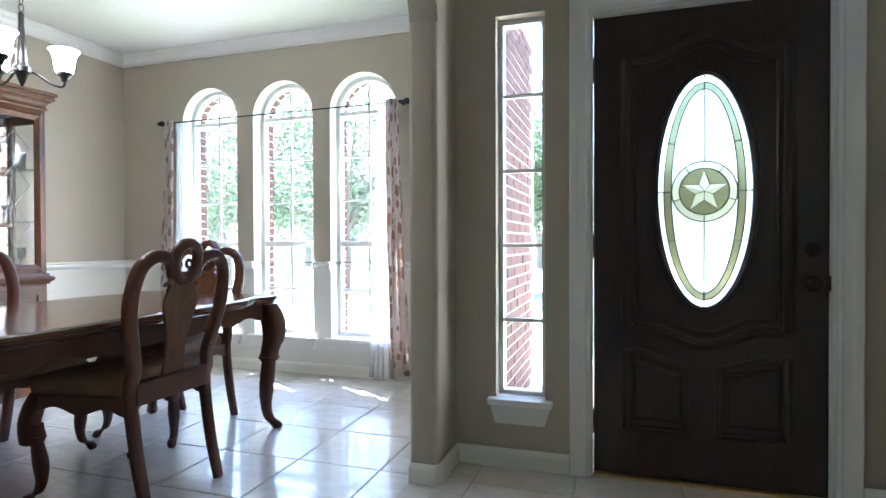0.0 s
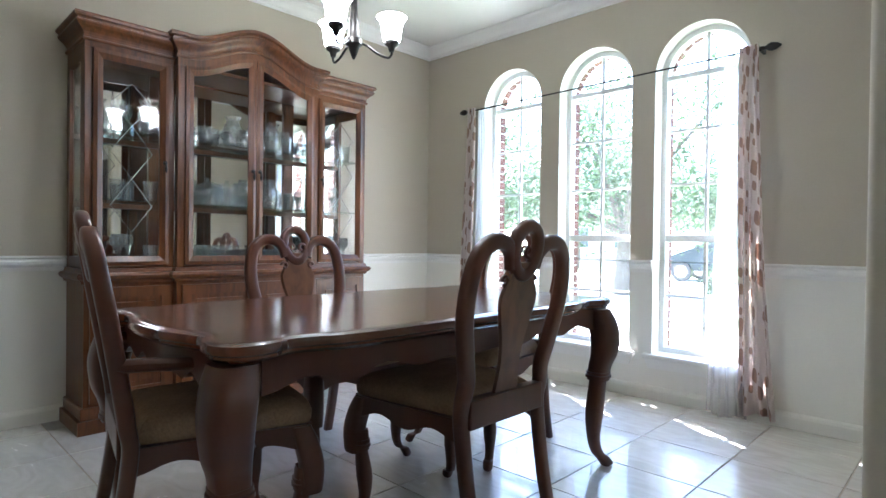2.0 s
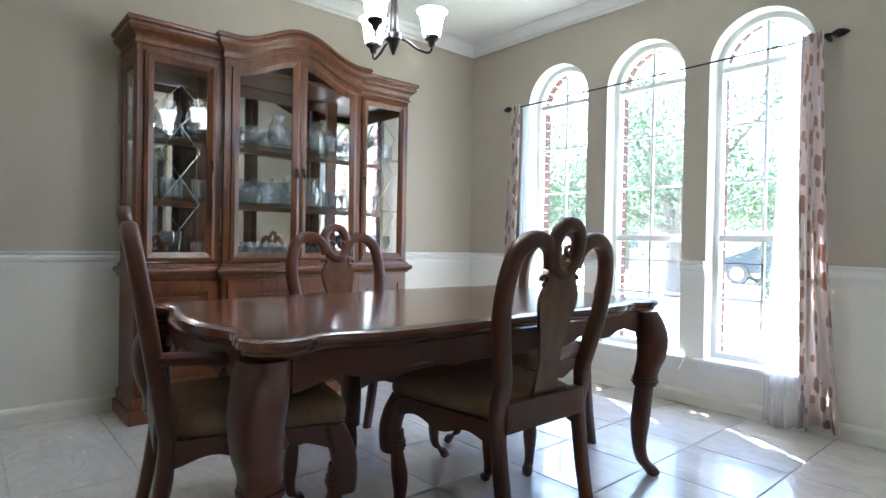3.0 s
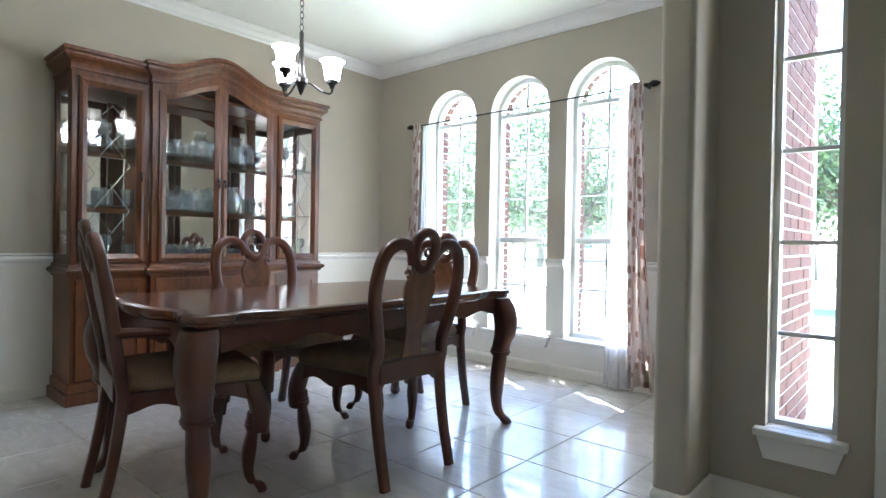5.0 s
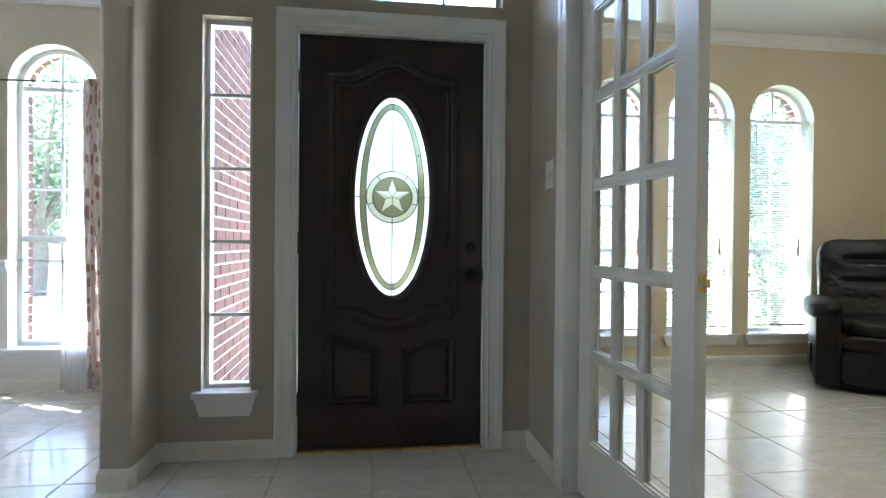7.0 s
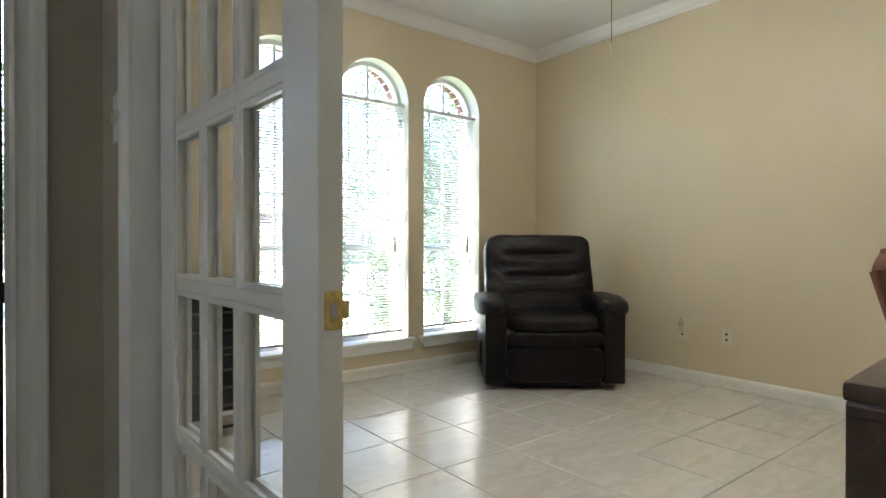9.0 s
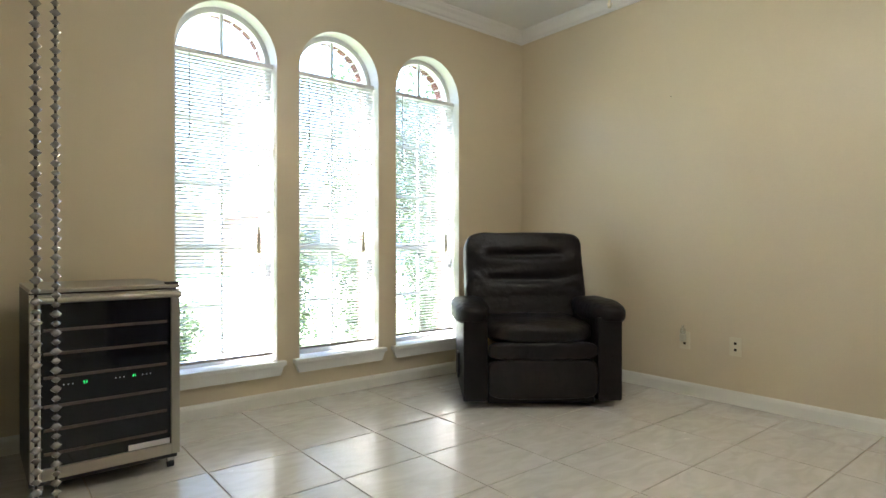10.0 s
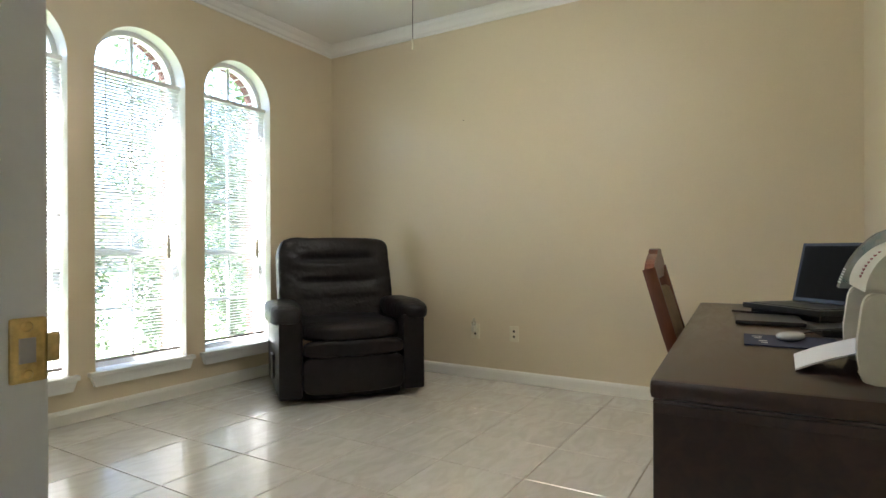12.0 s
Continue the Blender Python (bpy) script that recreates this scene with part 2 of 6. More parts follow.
def setting(ob, label="", category=""):
    return tagged(ob, label, category, kind="structure")

# ---- the setting ----
DIN_W, DIN_E, DIN_S, DIN_N, DIN_H = -4.185, -0.82, -0.60, 3.85, 2.693
FOY_W, FOY_E, FOY_S, FOY_N, FOY_H = -0.69, 1.085, -3.0, 2.50, 3.40
OFF_W, OFF_E, OFF_S, OFF_N, OFF_H = 1.18, 4.83, 0.28, 4.18, 2.82
RAIL = 0.88
SILL_D, SILL_O = 0.29, 0.27
DIN_WIN = [(-3.535, -2.982, SILL_D, 2.065, 0.278), (-2.826, -2.268, SILL_D, 2.065, 0.278), (-2.118, -1.560, SILL_D, 2.065, 0.278)]
OFF_WIN = [(2.030, 2.622, SILL_O, 2.12, 0.297), (2.767, 3.366, SILL_O, 2.12, 0.297), (3.511, 4.112, SILL_O, 2.12, 0.297)]
SIDE = (-0.497, -0.271, 0.318, 2.08, 0)
TRANSOM = (-0.50, 0.93, 2.20, 2.75, 0)
DOOR_HOLE = (-0.10, 0.885, 0.0, 2.07, 0)


def along_x(y0, y1):
    return lambda u, v, z: (u, y1 if v else y0, z)


def along_y(x0, x1):
    return lambda u, v, z: (x1 if v else x0, u, z)


# floor slab under the tiles
slab = part("floor", boxes((-4.35, 5.0, -3.1, 4.3, -0.12, -0.004)), GROUT)
setting(slab, "cream glazed ceramic floor tiles with tan grout", "floor")

# dining room
w = part("wall_dining_north", strip_wall(bmesh.new(), DIN_W, DIN_E, RAIL, DIN_H, [(a, b, RAIL, d, e) for a, b, c, d, e in DIN_WIN], along_x(DIN_N, DIN_N + 0.14)), GREIGE)
setting(w, "greige painted wall with three arched windows", "wall")
part("wainscot", strip_wall(bmesh.new(), DIN_W, DIN_E, 0, RAIL, [(a, b, c, RAIL, 0) for a, b, c, d, e in DIN_WIN], along_x(DIN_N, DIN_N + 0.14)), CREAM, w, "cream painted lower wall")
w = part("wall_dining_west", boxes((DIN_W - 0.14, DIN_W, DIN_S, DIN_N + 0.14, RAIL, DIN_H)), GREIGE)
setting(w, "greige painted wall above a chair rail", "wall")
part("wainscot", boxes((DIN_W - 0.14, DIN_W, DIN_S, DIN_N + 0.14, 0, RAIL)), CREAM, w, "cream painted lower wall")
w = part("wall_dining_south", boxes((DIN_W - 0.14, -0.69, DIN_S - 0.14, DIN_S, 0, DIN_H)), GREIGE)
setting(w, "plain greige painted wall", "wall")
w = part("ceiling_dining", boxes((DIN_W - 0.14, -0.81, DIN_S - 0.14, DIN_N + 0.14, DIN_H, DIN_H + 0.15)), CEIL)
setting(w, "white painted ceiling", "ceiling")

# wall between dining room and entry: a rounded stub and an arched head
bm = strip_wall(bmesh.new(), DIN_S, 2.235, 0, FOY_H, [(-0.55, 2.235, 0, 1.97, 0.62)], along_y(-0.82, -0.69))
box(bm, -0.82, -0.69, 2.235, 2.50, 0, FOY_H)
box(bm, -0.82, -0.69, 2.50, DIN_N + 0.14, 0, FOY_H)
w = part("wall_arch", bm, GREIGE)
setting(w, "greige wall end with rounded corners beside an arched opening", "wall")
bm = bmesh.new()
ring = [(-0.755 + sx * (0.040 + 0.025 * math.cos(a)), 2.235 - 0.025 * math.sin(a)) for sx, a in
        [(1, math.pi / 2 * i / 6) for i in range(7)] + [(-1, math.pi / 2 * (6 - i) / 6) for i in range(7)]]
loft(bm, [[(x, y, z) for x, y in ring] for z in (0.0, 1.985)])
part("corner_bead", bm, GREIGE, w, smooth=True)

# entry
w = part("wall_entry_north", strip_wall(bmesh.new(), FOY_W, FOY_E + 0.12, 0, 2.16, [DOOR_HOLE, SIDE], along_x(FOY_N, FOY_N + 0.12)), GREIGE)
strip = part("wall_head", strip_wall(bmesh.new(), FOY_W, FOY_E + 0.12, 2.16, FOY_H, [TRANSOM], along_x(FOY_N, FOY_N + 0.12)), GREIGE, w)
setting(w, "greige painted entry wall around the front door", "wall")
w = part("wall_entry_east", strip_wall(bmesh.new(), FOY_S, FOY_N, 0, FOY_H, [(0.372, 1.985, 0, 2.09, 0)], along_y(FOY_E, FOY_E + 0.035)), GREIGE)
setting(w, "greige painted wall with the office doorway", "wall")
# unseen walls close the entry; their cream is chosen to bounce more light
w = part("wall_entry_south", boxes((FOY_W - 0.13, OFF_W, FOY_S - 0.14, FOY_S, 0, FOY_H)), CREAM)
setting(w, "unseen closing wall, cream to bounce light into the entry", "wall")
w = part("wall_entry_west", boxes((FOY_W - 0.13, FOY_W, FOY_S, DIN_S - 0.14, 0, FOY_H)), CREAM)
setting(w, "unseen closing wall, cream to bounce light into the entry", "wall")
w = part("ceiling_entry", boxes((FOY_W - 0.13, FOY_E + 0.12, FOY_S, FOY_N + 0.12, FOY_H, FOY_H + 0.15)), CEIL)
setting(w, "white painted ceiling", "ceiling")

# office
w = part("wall_office_north", strip_wall(bmesh.new(), OFF_W, OFF_E + 0.14, 0, OFF_H, OFF_WIN, along_x(OFF_N, OFF_N + 0.14)), BEIGE)
setting(w, "warm beige painted wall with three arched windows", "wall")
w = part("wall_office_east", boxes((OFF_E, OFF_E + 0.14, OFF_S, OFF_N, 0, OFF_H)), BEIGE)
setting(w, "warm beige painted wall", "wall")
w = part("wall_office_south", boxes((OFF_W, OFF_E + 0.14, OFF_S - 0.14, OFF_S, 0, OFF_H)), BEIGE)
setting(w, "warm beige painted wall", "wall")
w = part("wall_office_west", strip_wall(bmesh.new(), OFF_S, OFF_N + 0.14, 0, OFF_H, [(0.372, 1.985, 0, 2.09, 0)], along_y(OFF_W - 0.06, OFF_W)), BEIGE)
setting(w, "warm beige painted wall with the French doorway", "wall")
w = part("ceiling_office", boxes((OFF_W - 0.06, OFF_E + 0.14, OFF_S - 0.14, OFF_N + 0.14, OFF_H, OFF_H + 0.15)), CEIL)
setting(w, "white painted ceiling", "ceiling")

# mouldings
CROWN = [(0, 0), (0, -0.090), (0.010, -0.090), (0.014, -0.075), (0.028, -0.066), (0.048, -0.040), (0.068, -0.024), (0.076, -0.011), (0.084, -0.009), (0.084, 0)]
BASE = [(0, 0), (0.016, 0), (0.016, 0.062), (0.012, 0.076), (0.005, 0.085), (0, 0.085)]
CHAIR = [(0, 0), (0.008, 0), (0.010, 0.02), (0.022, 0.035), (0.026, 0.05), (0.020, 0.062), (0.030, 0.07), (0.030, 0.08), (0, 0.08)]


def moulding(name, points, section, material, label, category="trim"):
    ob = part(name, sweep(bmesh.new(), points, section), material)
    return setting(ob, label, category)


moulding("trim_crown", [(DIN_W, DIN_S, DIN_H), (DIN_W, DIN_N, DIN_H), (DIN_E, DIN_N, DIN_H)], CROWN, TRIM, "white crown moulding under the ceiling")
moulding("trim_crown_2", [(OFF_W, OFF_N, OFF_H), (OFF_E, OFF_N, OFF_H), (OFF_E, OFF_S, OFF_H), (OFF_W, OFF_S, OFF_H)], CROWN, TRIM, "white crown moulding under the ceiling")
moulding("baseboard", [(DIN_W, DIN_S, 0), (DIN_W, DIN_N, 0), (DIN_E, DIN_N, 0), (DIN_E, 2.25, 0)], BASE, CREAM, "cream painted baseboard", "baseboard")
moulding("baseboard_2", [(-0.82, 2.26, 0), (-0.805, 2.209, 0), (-0.705, 2.209, 0), (FOY_W, 2.235, 0), (FOY_W, FOY_N, 0), (-0.16, FOY_N, 0)], BASE, CREAM, "cream painted baseboard", "baseboard")
moulding("baseboard_3", [(0.945, FOY_N, 0), (FOY_E, FOY_N, 0), (FOY_E, 2.08, 0)], BASE, CREAM, "cream painted baseboard", "baseboard")
moulding("baseboard_4", [(OFF_W, 2.1, 0), (OFF_W, OFF_N, 0), (OFF_E, OFF_N, 0), (OFF_E, OFF_S, 0), (2.0, OFF_S, 0)], BASE, CREAM, "cream painted baseboard", "baseboard")
moulding("trim_chair_rail", [(DIN_W, DIN_S, RAIL - 0.07), (DIN_W, DIN_N, RAIL - 0.07), (DIN_WIN[0][0], DIN_N, RAIL - 0.07)], CHAIR, TRIM, "white chair rail moulding")
for k, (a, b) in enumerate(((DIN_WIN[0][1], DIN_WIN[1][0]), (DIN_WIN[1][1], DIN_WIN[2][0]), (DIN_WIN[2][1], DIN_E))):
    pts = [(a, DIN_N, RAIL - 0.07), (b, DIN_N, RAIL - 0.07)]
    moulding("trim_chair_rail_%d" % (k + 2), pts, CHAIR, TRIM, "white chair rail moulding")


# windows
def stool(bm, l, r, y, z, horn=0.045, out=0.045, drop=0.085):
    """A sill board with a tapered apron below."""
    box(bm, l - horn, r + horn, y - out, y + 0.0, z - 0.025, z + 0.004, 0.006)
    prism(bm, [(l - horn + 0.01, z - 0.025), (r + horn - 0.01, z - 0.025), (r + horn - 0.035, z - drop), (l - horn + 0.035, z - drop)], y - 0.03, y - 0.001)
    box(bm, l, r, y, y + 0.11, z - 0.02, z + 0.004)


def arched_window(name, hole, y, rows, meet, label, lower=1):
    """Arched single-hung window: outer frame, sashes, bars and panes. y is the room face of the frame."""
    l, r, sill, spring, rise = hole
    win = tagged(new(name), label, "window", kind="structure")
    t = 0.035
    out_line = arch_line(l, r, sill, spring, rise)
    in_line = arch_line(l + t, r - t, sill + t, spring, rise - t)
    bm = bmesh.new()
    rings = [[(a, y, b), (c, y, d), (c, y + 0.06, d), (a, y + 0.06, b)] for (a, b), (c, d) in zip(out_line, in_line)]
    rings.append(rings[0])
    loft(bm, rings, caps=False)
    part("window_frame", bm, VINYL, win)
    lip = arch_line(l + 0.003, r - 0.003, sill + 0.004, spring, rise - 0.003)
    loft_line = bmesh.new()
    loft(loft_line, [[(a, y - 0.1065, b), (c, y - 0.1065, d), (c, y - 0.0005, d), (a, y - 0.0005, b)] for (a, b), (c, d) in zip(arch_line(l - 0.001, r + 0.001, sill + 0.004, spring, rise + 0.001), lip)])
    part("reveal_lining", loft_line, CREAM, win, "off-white painted reveal")
    c = (l + r) / 2
    part("meeting_rail", boxes((l + t, r - t, y + 0.005, y + 0.045, meet - 0.022, meet + 0.022), bevel=0.004), VINYL, win)
    part("transom_bar", boxes((l + t, r - t, y + 0.005, y + 0.05, spring - 0.02, spring + 0.012), bevel=0.004), VINYL, win)
    bars = bmesh.new()
    box(bars, c - 0.009, c + 0.009, y + 0.018, y + 0.036, sill + t, meet - 0.022)
    box(bars, c - 0.009, c + 0.009, y + 0.018, y + 0.036, meet + 0.022, spring - 0.02)
    box(bars, c - 0.009, c + 0.009, y + 0.018, y + 0.036, spring + 0.012, spring + rise - t)
    for i in range(1, rows):
        z = meet + (spring - meet) * i / rows
        box(bars, l + t, r - t, y + 0.019, y + 0.035, z - 0.008, z + 0.008)
    for i in range(1, lower + 1):
        z = sill + (meet - sill) * i / (lower + 1)
        box(bars, l + t, r - t, y + 0.019, y + 0.035, z - 0.008, z + 0.008)
    part("glazing_bars", bars, VINYL, win)
    bm = bmesh.new()
    f = bm.faces.new([bm.verts.new((a, y + 0.027, b)) for a, b in in_line])
    pane = part("pane", bm, WPANE, win)
    pane.visible_shadow = False
    bm = bmesh.new()
    stool(bm, l, r, y - 0.105, sill)
    part("window_sill", bm, TRIM, win, "white painted sill with a tapered apron")
    return win


for i, h in enumerate(DIN_WIN):
    arched_window("window_%d" % (i + 1), h, DIN_N + 0.105, 3, 1.03, "tall arched white window with grilles, dining room")
for i, h in enumerate(OFF_WIN):
    arched_window("window_%d" % (i + 4), h, OFF_N + 0.105, 3, 0.98, "tall arched white window behind lowered blinds")


def flat_window(name, hole, y, cols, rows, label, sill=True):
    l, r, z0, z1, _ = hole
    win = tagged(new(name), label, "window", kind="structure")
    t = 0.022
    bm = boxes((l, l + t, y, y + 0.06, z0, z1), (r - t, r, y, y + 0.06, z0, z1), (l + t, r - t, y, y + 0.06, z0, z0 + t), (l + t, r - t, y, y + 0.06, z1 - t, z1))
    part("window_frame", bm, VINYL, win)
    bm = bmesh.new()
    for i in range(1, rows):
        z = z0 + (z1 - z0) * i / rows
        box(bm, l + t, r - t, y + 0.016, y + 0.036, z - 0.008, z + 0.008)
    for i in range(1, cols):
        x = l + (r - l) * i / cols
        box(bm, x - 0.008, x + 0.008, y + 0.018, y + 0.034, z0 + t, z1 - t)
    part("glazing_bars", bm, VINYL, win)
    bm = bmesh.new()
    bm.faces.new([bm.verts.new(p) for p in ((l + t, y + 0.026, z0 + t), (r - t, y + 0.026, z0 + t), (r - t, y + 0.026, z1 - t), (l + t, y + 0.026, z1 - t))])
    part("pane", bm, WPANE, win).visible_shadow = False
    if sill:
        bm = bmesh.new()
        stool(bm, l, r, FOY_N, z0, 0.035, 0.05, 0.11)
        part("window_sill", bm, TRIM, win, "white painted sill with a tapered apron")
    return win


flat_window("window_7", SIDE, FOY_N + 0.06, 1, 5, "narrow white sidelight window beside the front door")
flat_window("window_8", TRANSOM, FOY_N + 0.06, 5, 2, "wide transom window above the front door", False)

# outer brick skin
def skin(name, bm, label="red brick outer wall with pale mortar"):
    return setting(part(name, bm, MORTAR), label, "wall")


def grow(h, d=0.0):
    return (h[0] - d, h[1] + d, h[2] - d, h[3], h[4] + d if h[4] else 0)


brick_dining = skin("wall_brick_dining", strip_wall(bmesh.new(), DIN_W - 0.14, -0.57, -0.2, 3.6, [grow(h) for h in DIN_WIN], along_x(DIN_N + 0.17, DIN_N + 0.26)))
brick_side = skin("wall_brick_porch", boxes((-0.69, -0.575, FOY_N + 0.23, DIN_N + 0.26, -0.2, 3.6)))
brick_door = skin("wall_brick_entry", strip_wall(bmesh.new(), -0.56, FOY_E + 0.12, -0.2, 3.6, [(-0.52, 0.92, -0.2, 2.9, 0)], along_x(FOY_N + 0.12, FOY_N + 0.21)))
brick_office = skin("wall_brick_office", strip_wall(bmesh.new(), OFF_W - 0.12, OFF_E + 0.14, -0.2, 3.6, [grow(h) for h in OFF_WIN], along_x(OFF_N + 0.17, OFF_N + 0.26)))
brick_side2 = skin("wall_brick_porch_2", boxes((OFF_W - 0.12, OFF_W - 0.01, FOY_N + 0.23, OFF_N + 0.14, -0.2, 3.6)))
roof = setting(part("roof", boxes((-4.6, 5.3, -3.4, 4.18, 3.6, 3.8)), MORTAR), "roof slab with eaves", "roof")

# ---- front door ----
DARKDOOR = wood("espresso_door_wood", (0.013, 0.0065, 0.0065), (0.033, 0.014, 0.012), 0.33, 4.0, (14, 14, 1), 0.15)
BRONZE = mat("dark_bronze", (0.035, 0.028, 0.024), 0.4, 0.8, vary=0.2)
BRASS = mat("worn_brass", (0.62, 0.45, 0.17), 0.28, 1.0, vary=0.3, scale=30, fine=120)
LEAD = mat("lead_came", (0.05, 0.055, 0.05), 0.4, 0.6)


def art_glass(name, tint, grain=90.0, rough=0.28, see=0.55):
    """Rippled glass that blurs and passes the daylight."""
    m = bpy.data.materials.new(name)
    m.use_nodes = True
    n, l = m.node_tree.nodes, m.node_tree.links
    n.remove(n["Principled BSDF"])
    tr, rf, tl, gl = n.new("ShaderNodeBsdfTransparent"), n.new("ShaderNodeBsdfRefraction"), n.new("ShaderNodeBsdfTranslucent"), n.new("ShaderNodeBsdfGlossy")
    no, bp, co = n.new("ShaderNodeTexNoise"), n.new("ShaderNodeBump"), n.new("ShaderNodeTexCoord")
    no.inputs["Scale"].default_value, no.inputs["Detail"].default_value = grain, 3
    bp.inputs["Strength"].default_value, bp.inputs["Distance"].default_value = 0.9, 0.01
    l.new(co.outputs["Object"], no.inputs["Vector"])
    l.new(no.outputs[0], bp.inputs["Height"])
    for s in (tr, rf, tl):
        s.inputs[0].default_value = (*tint, 1)
    rf.inputs["Roughness"].default_value, rf.inputs["IOR"].default_value = rough, 1.12
    gl.inputs["Roughness"].default_value = 0.12
    for s in (rf, gl):
        l.new(bp.outputs[0], s.inputs["Normal"])
    a, b, c = n.new("ShaderNodeMixShader"), n.new("ShaderNodeMixShader"), n.new("ShaderNodeMixShader")
    a.inputs[0].default_value, b.inputs[0].default_value, c.inputs[0].default_value = see, 0.35, 0.05
    l.new(tr.outputs[0], a.inputs[1])
    l.new(rf.outputs[0], a.inputs[2])
    l.new(a.outputs[0], b.inputs[1])
    l.new(tl.outputs[0], b.inputs[2])
    l.new(b.outputs[0], c.inputs[1])
    l.new(gl.outputs[0], c.inputs[2])
    l.new(c.outputs[0], n["Material Output"].inputs[0])
    return m


CLEARG = art_glass("stipple_glass", (0.52, 0.54, 0.53), 160, 0.6, 0.97)
BEVELG = art_glass("bevelled_clear_glass", (0.9, 0.92, 0.92), 20, 0.3, 0.9)
GREENG = art_glass("green_swirl_glass", (0.118, 0.116, 0.062), 14, 0.5, 0.95)
STARG = art_glass("pale_star_glass", (0.35, 0.345, 0.25), 40, 0.5, 0.95)
DY = 2.54
DX0, DX1, DZ1 = -0.06, 0.845, 2.03
OC, OA, OB = (0.392, 1.252), 0.186, 0.492

door = tagged(new("door_1"), "dark espresso wooden front door with oval leaded glass, closed", "front door", kind="structure")


def oval(a, b, n=64, c=OC):
    return [(c[0] + a * math.cos(2 * math.pi * i / n), c[1] + b * math.sin(2 * math.pi * i / n)) for i in range(n)]


# the leaf with an oval hole: a band from the hole out to the rectangle
bm = bmesh.new()
inner = oval(OA, OB)


def to_rect(p):
    dx, dz = p[0] - OC[0], p[1] - OC[1]
    s = min((DX1 - OC[0] if dx > 0 else OC[0] - DX0) / max(abs(dx), 1e-6), (DZ1 - OC[1] if dz > 0 else OC[1] - 0.012) / max(abs(dz), 1e-6))
    return (OC[0] + dx * s, OC[1] + dz * s)


outer = [to_rect(p) for p in inner]
for cx, cz in ((DX0, 0.012), (DX1, 0.012), (DX1, DZ1), (DX0, DZ1)):
    k = min(range(len(outer)), key=lambda i: (outer[i][0] - cx) ** 2 + (outer[i][1] - cz) ** 2)
    outer[k] = (cx, cz)
rings = [[(x, DY, z) for x, z in inner], [(x, DY, z) for x, z in outer], [(x, DY + 0.044, z) for x, z in outer], [(x, DY + 0.044, z) for x, z in inner], [(x, DY, z) for x, z in inner]]
loft(bm, rings, caps=False)
bmesh.ops.remove_doubles(bm, verts=bm.verts[:], dist=1e-5)
part("leaf", bm, DARKDOOR, door)


def ribbon(points, w, h, y, closed=True):
    """A rounded moulding strip lying on a plane that faces -y."""
    bm = bmesh.new()
    pts = [Vector((x, 0, z)) for x, z in points]
    n = len(pts)
    rings = []
    for i in range(n):
        a, b = pts[(i - 1) % n], pts[(i + 1) % n]
        if not closed:
            a, b = pts[max(i - 1, 0)], pts[min(i + 1, n - 1)]
        d = (b - a).normalized()
        s = Vector((-d.z, 0, d.x))
        rings.append([pts[i] + s * (w * u) + Vector((0, y - h * v, 0)) for u, v in ((-0.5, -0.1), (-0.5, 0.35), (-0.25, 0.95), (0.05, 1.0), (0.3, 0.45), (0.5, 0.3), (0.5, -0.1))])
    if closed:
        rings.append(rings[0])
    loft(bm, rings, caps=not closed)
    return bm


def serp_panel(l, r, lo, hi, drop_hi, drop_lo):
    """Panel outline whose head rises and whose foot dips in the middle."""
    w, c = r - l, (l + r) / 2
    ease = lambda u: 0.5 - 0.5 * math.cos(math.pi * min(1, max(0, u)))
    top = [(l + w * i / 20, hi + drop_hi * (1 - ease(abs(i / 10 - 1) * 1.35))) for i in range(21)]
    bot = [(r - w * i / 20, lo - drop_lo * (1 - ease(abs(i / 10 - 1) * 1.35))) for i in range(21)]
    return top + bot


part("panel_moulding", ribbon(serp_panel(0.075, 0.708, 0.665, 1.835, 0.085, 0.065), 0.045, 0.016, DY), DARKDOOR, door, smooth=True)
part("panel_moulding", ribbon(serp_panel(0.115, 0.668, 0.715, 1.785, 0.085, 0.065), 0.02, 0.008, DY), DARKDOOR, door, smooth=True)
for l, r, a, b in ((0.078, 0.332, 0.56, 0.50), (0.448, 0.705, 0.50, 0.56)):
    n = 10
    top = [(l + (r - l) * i / n, a + (b - a) * (0.5 - 0.5 * math.cos(math.pi * i / n))) for i in range(n + 1)]
    line = top + [(r, 0.225), (l, 0.225)]
    part("panel_moulding", ribbon(line, 0.04, 0.014, DY), DARKDOOR, door, smooth=True)
    c = ((l + r) / 2, 0.38)
    small = [(c[0] + (x - c[0]) * 0.68, c[1] + (z - c[1]) * 0.70) for x, z in line]
    bm = bmesh.new()
    loft(bm, [[(x, DY + 0.002, z) for x, z in [(c[0] + (p[0] - c[0]) * 0.8, c[1] + (p[1] - c[1]) * 0.8) for p in line]], [(x, DY - 0.009, z) for x, z in small]])
    part("raised_panel", bm, DARKDOOR, door)
part("oval_frame", ribbon(oval(OA + 0.010, OB + 0.010), 0.026, 0.016, DY), DARKDOOR, door, smooth=True)


# leaded oval glass
def band(o, i, y=DY + 0.02):
    bm = bmesh.new()
    a, b = [bm.verts.new((x, y, z)) for x, z in o], [bm.verts.new((x, y, z)) for x, z in i]
    n = len(o)
    for k in range(n):
        bm.faces.new((a[k], a[(k + 1) % n], b[(k + 1) % n], b[k]))
    return bm


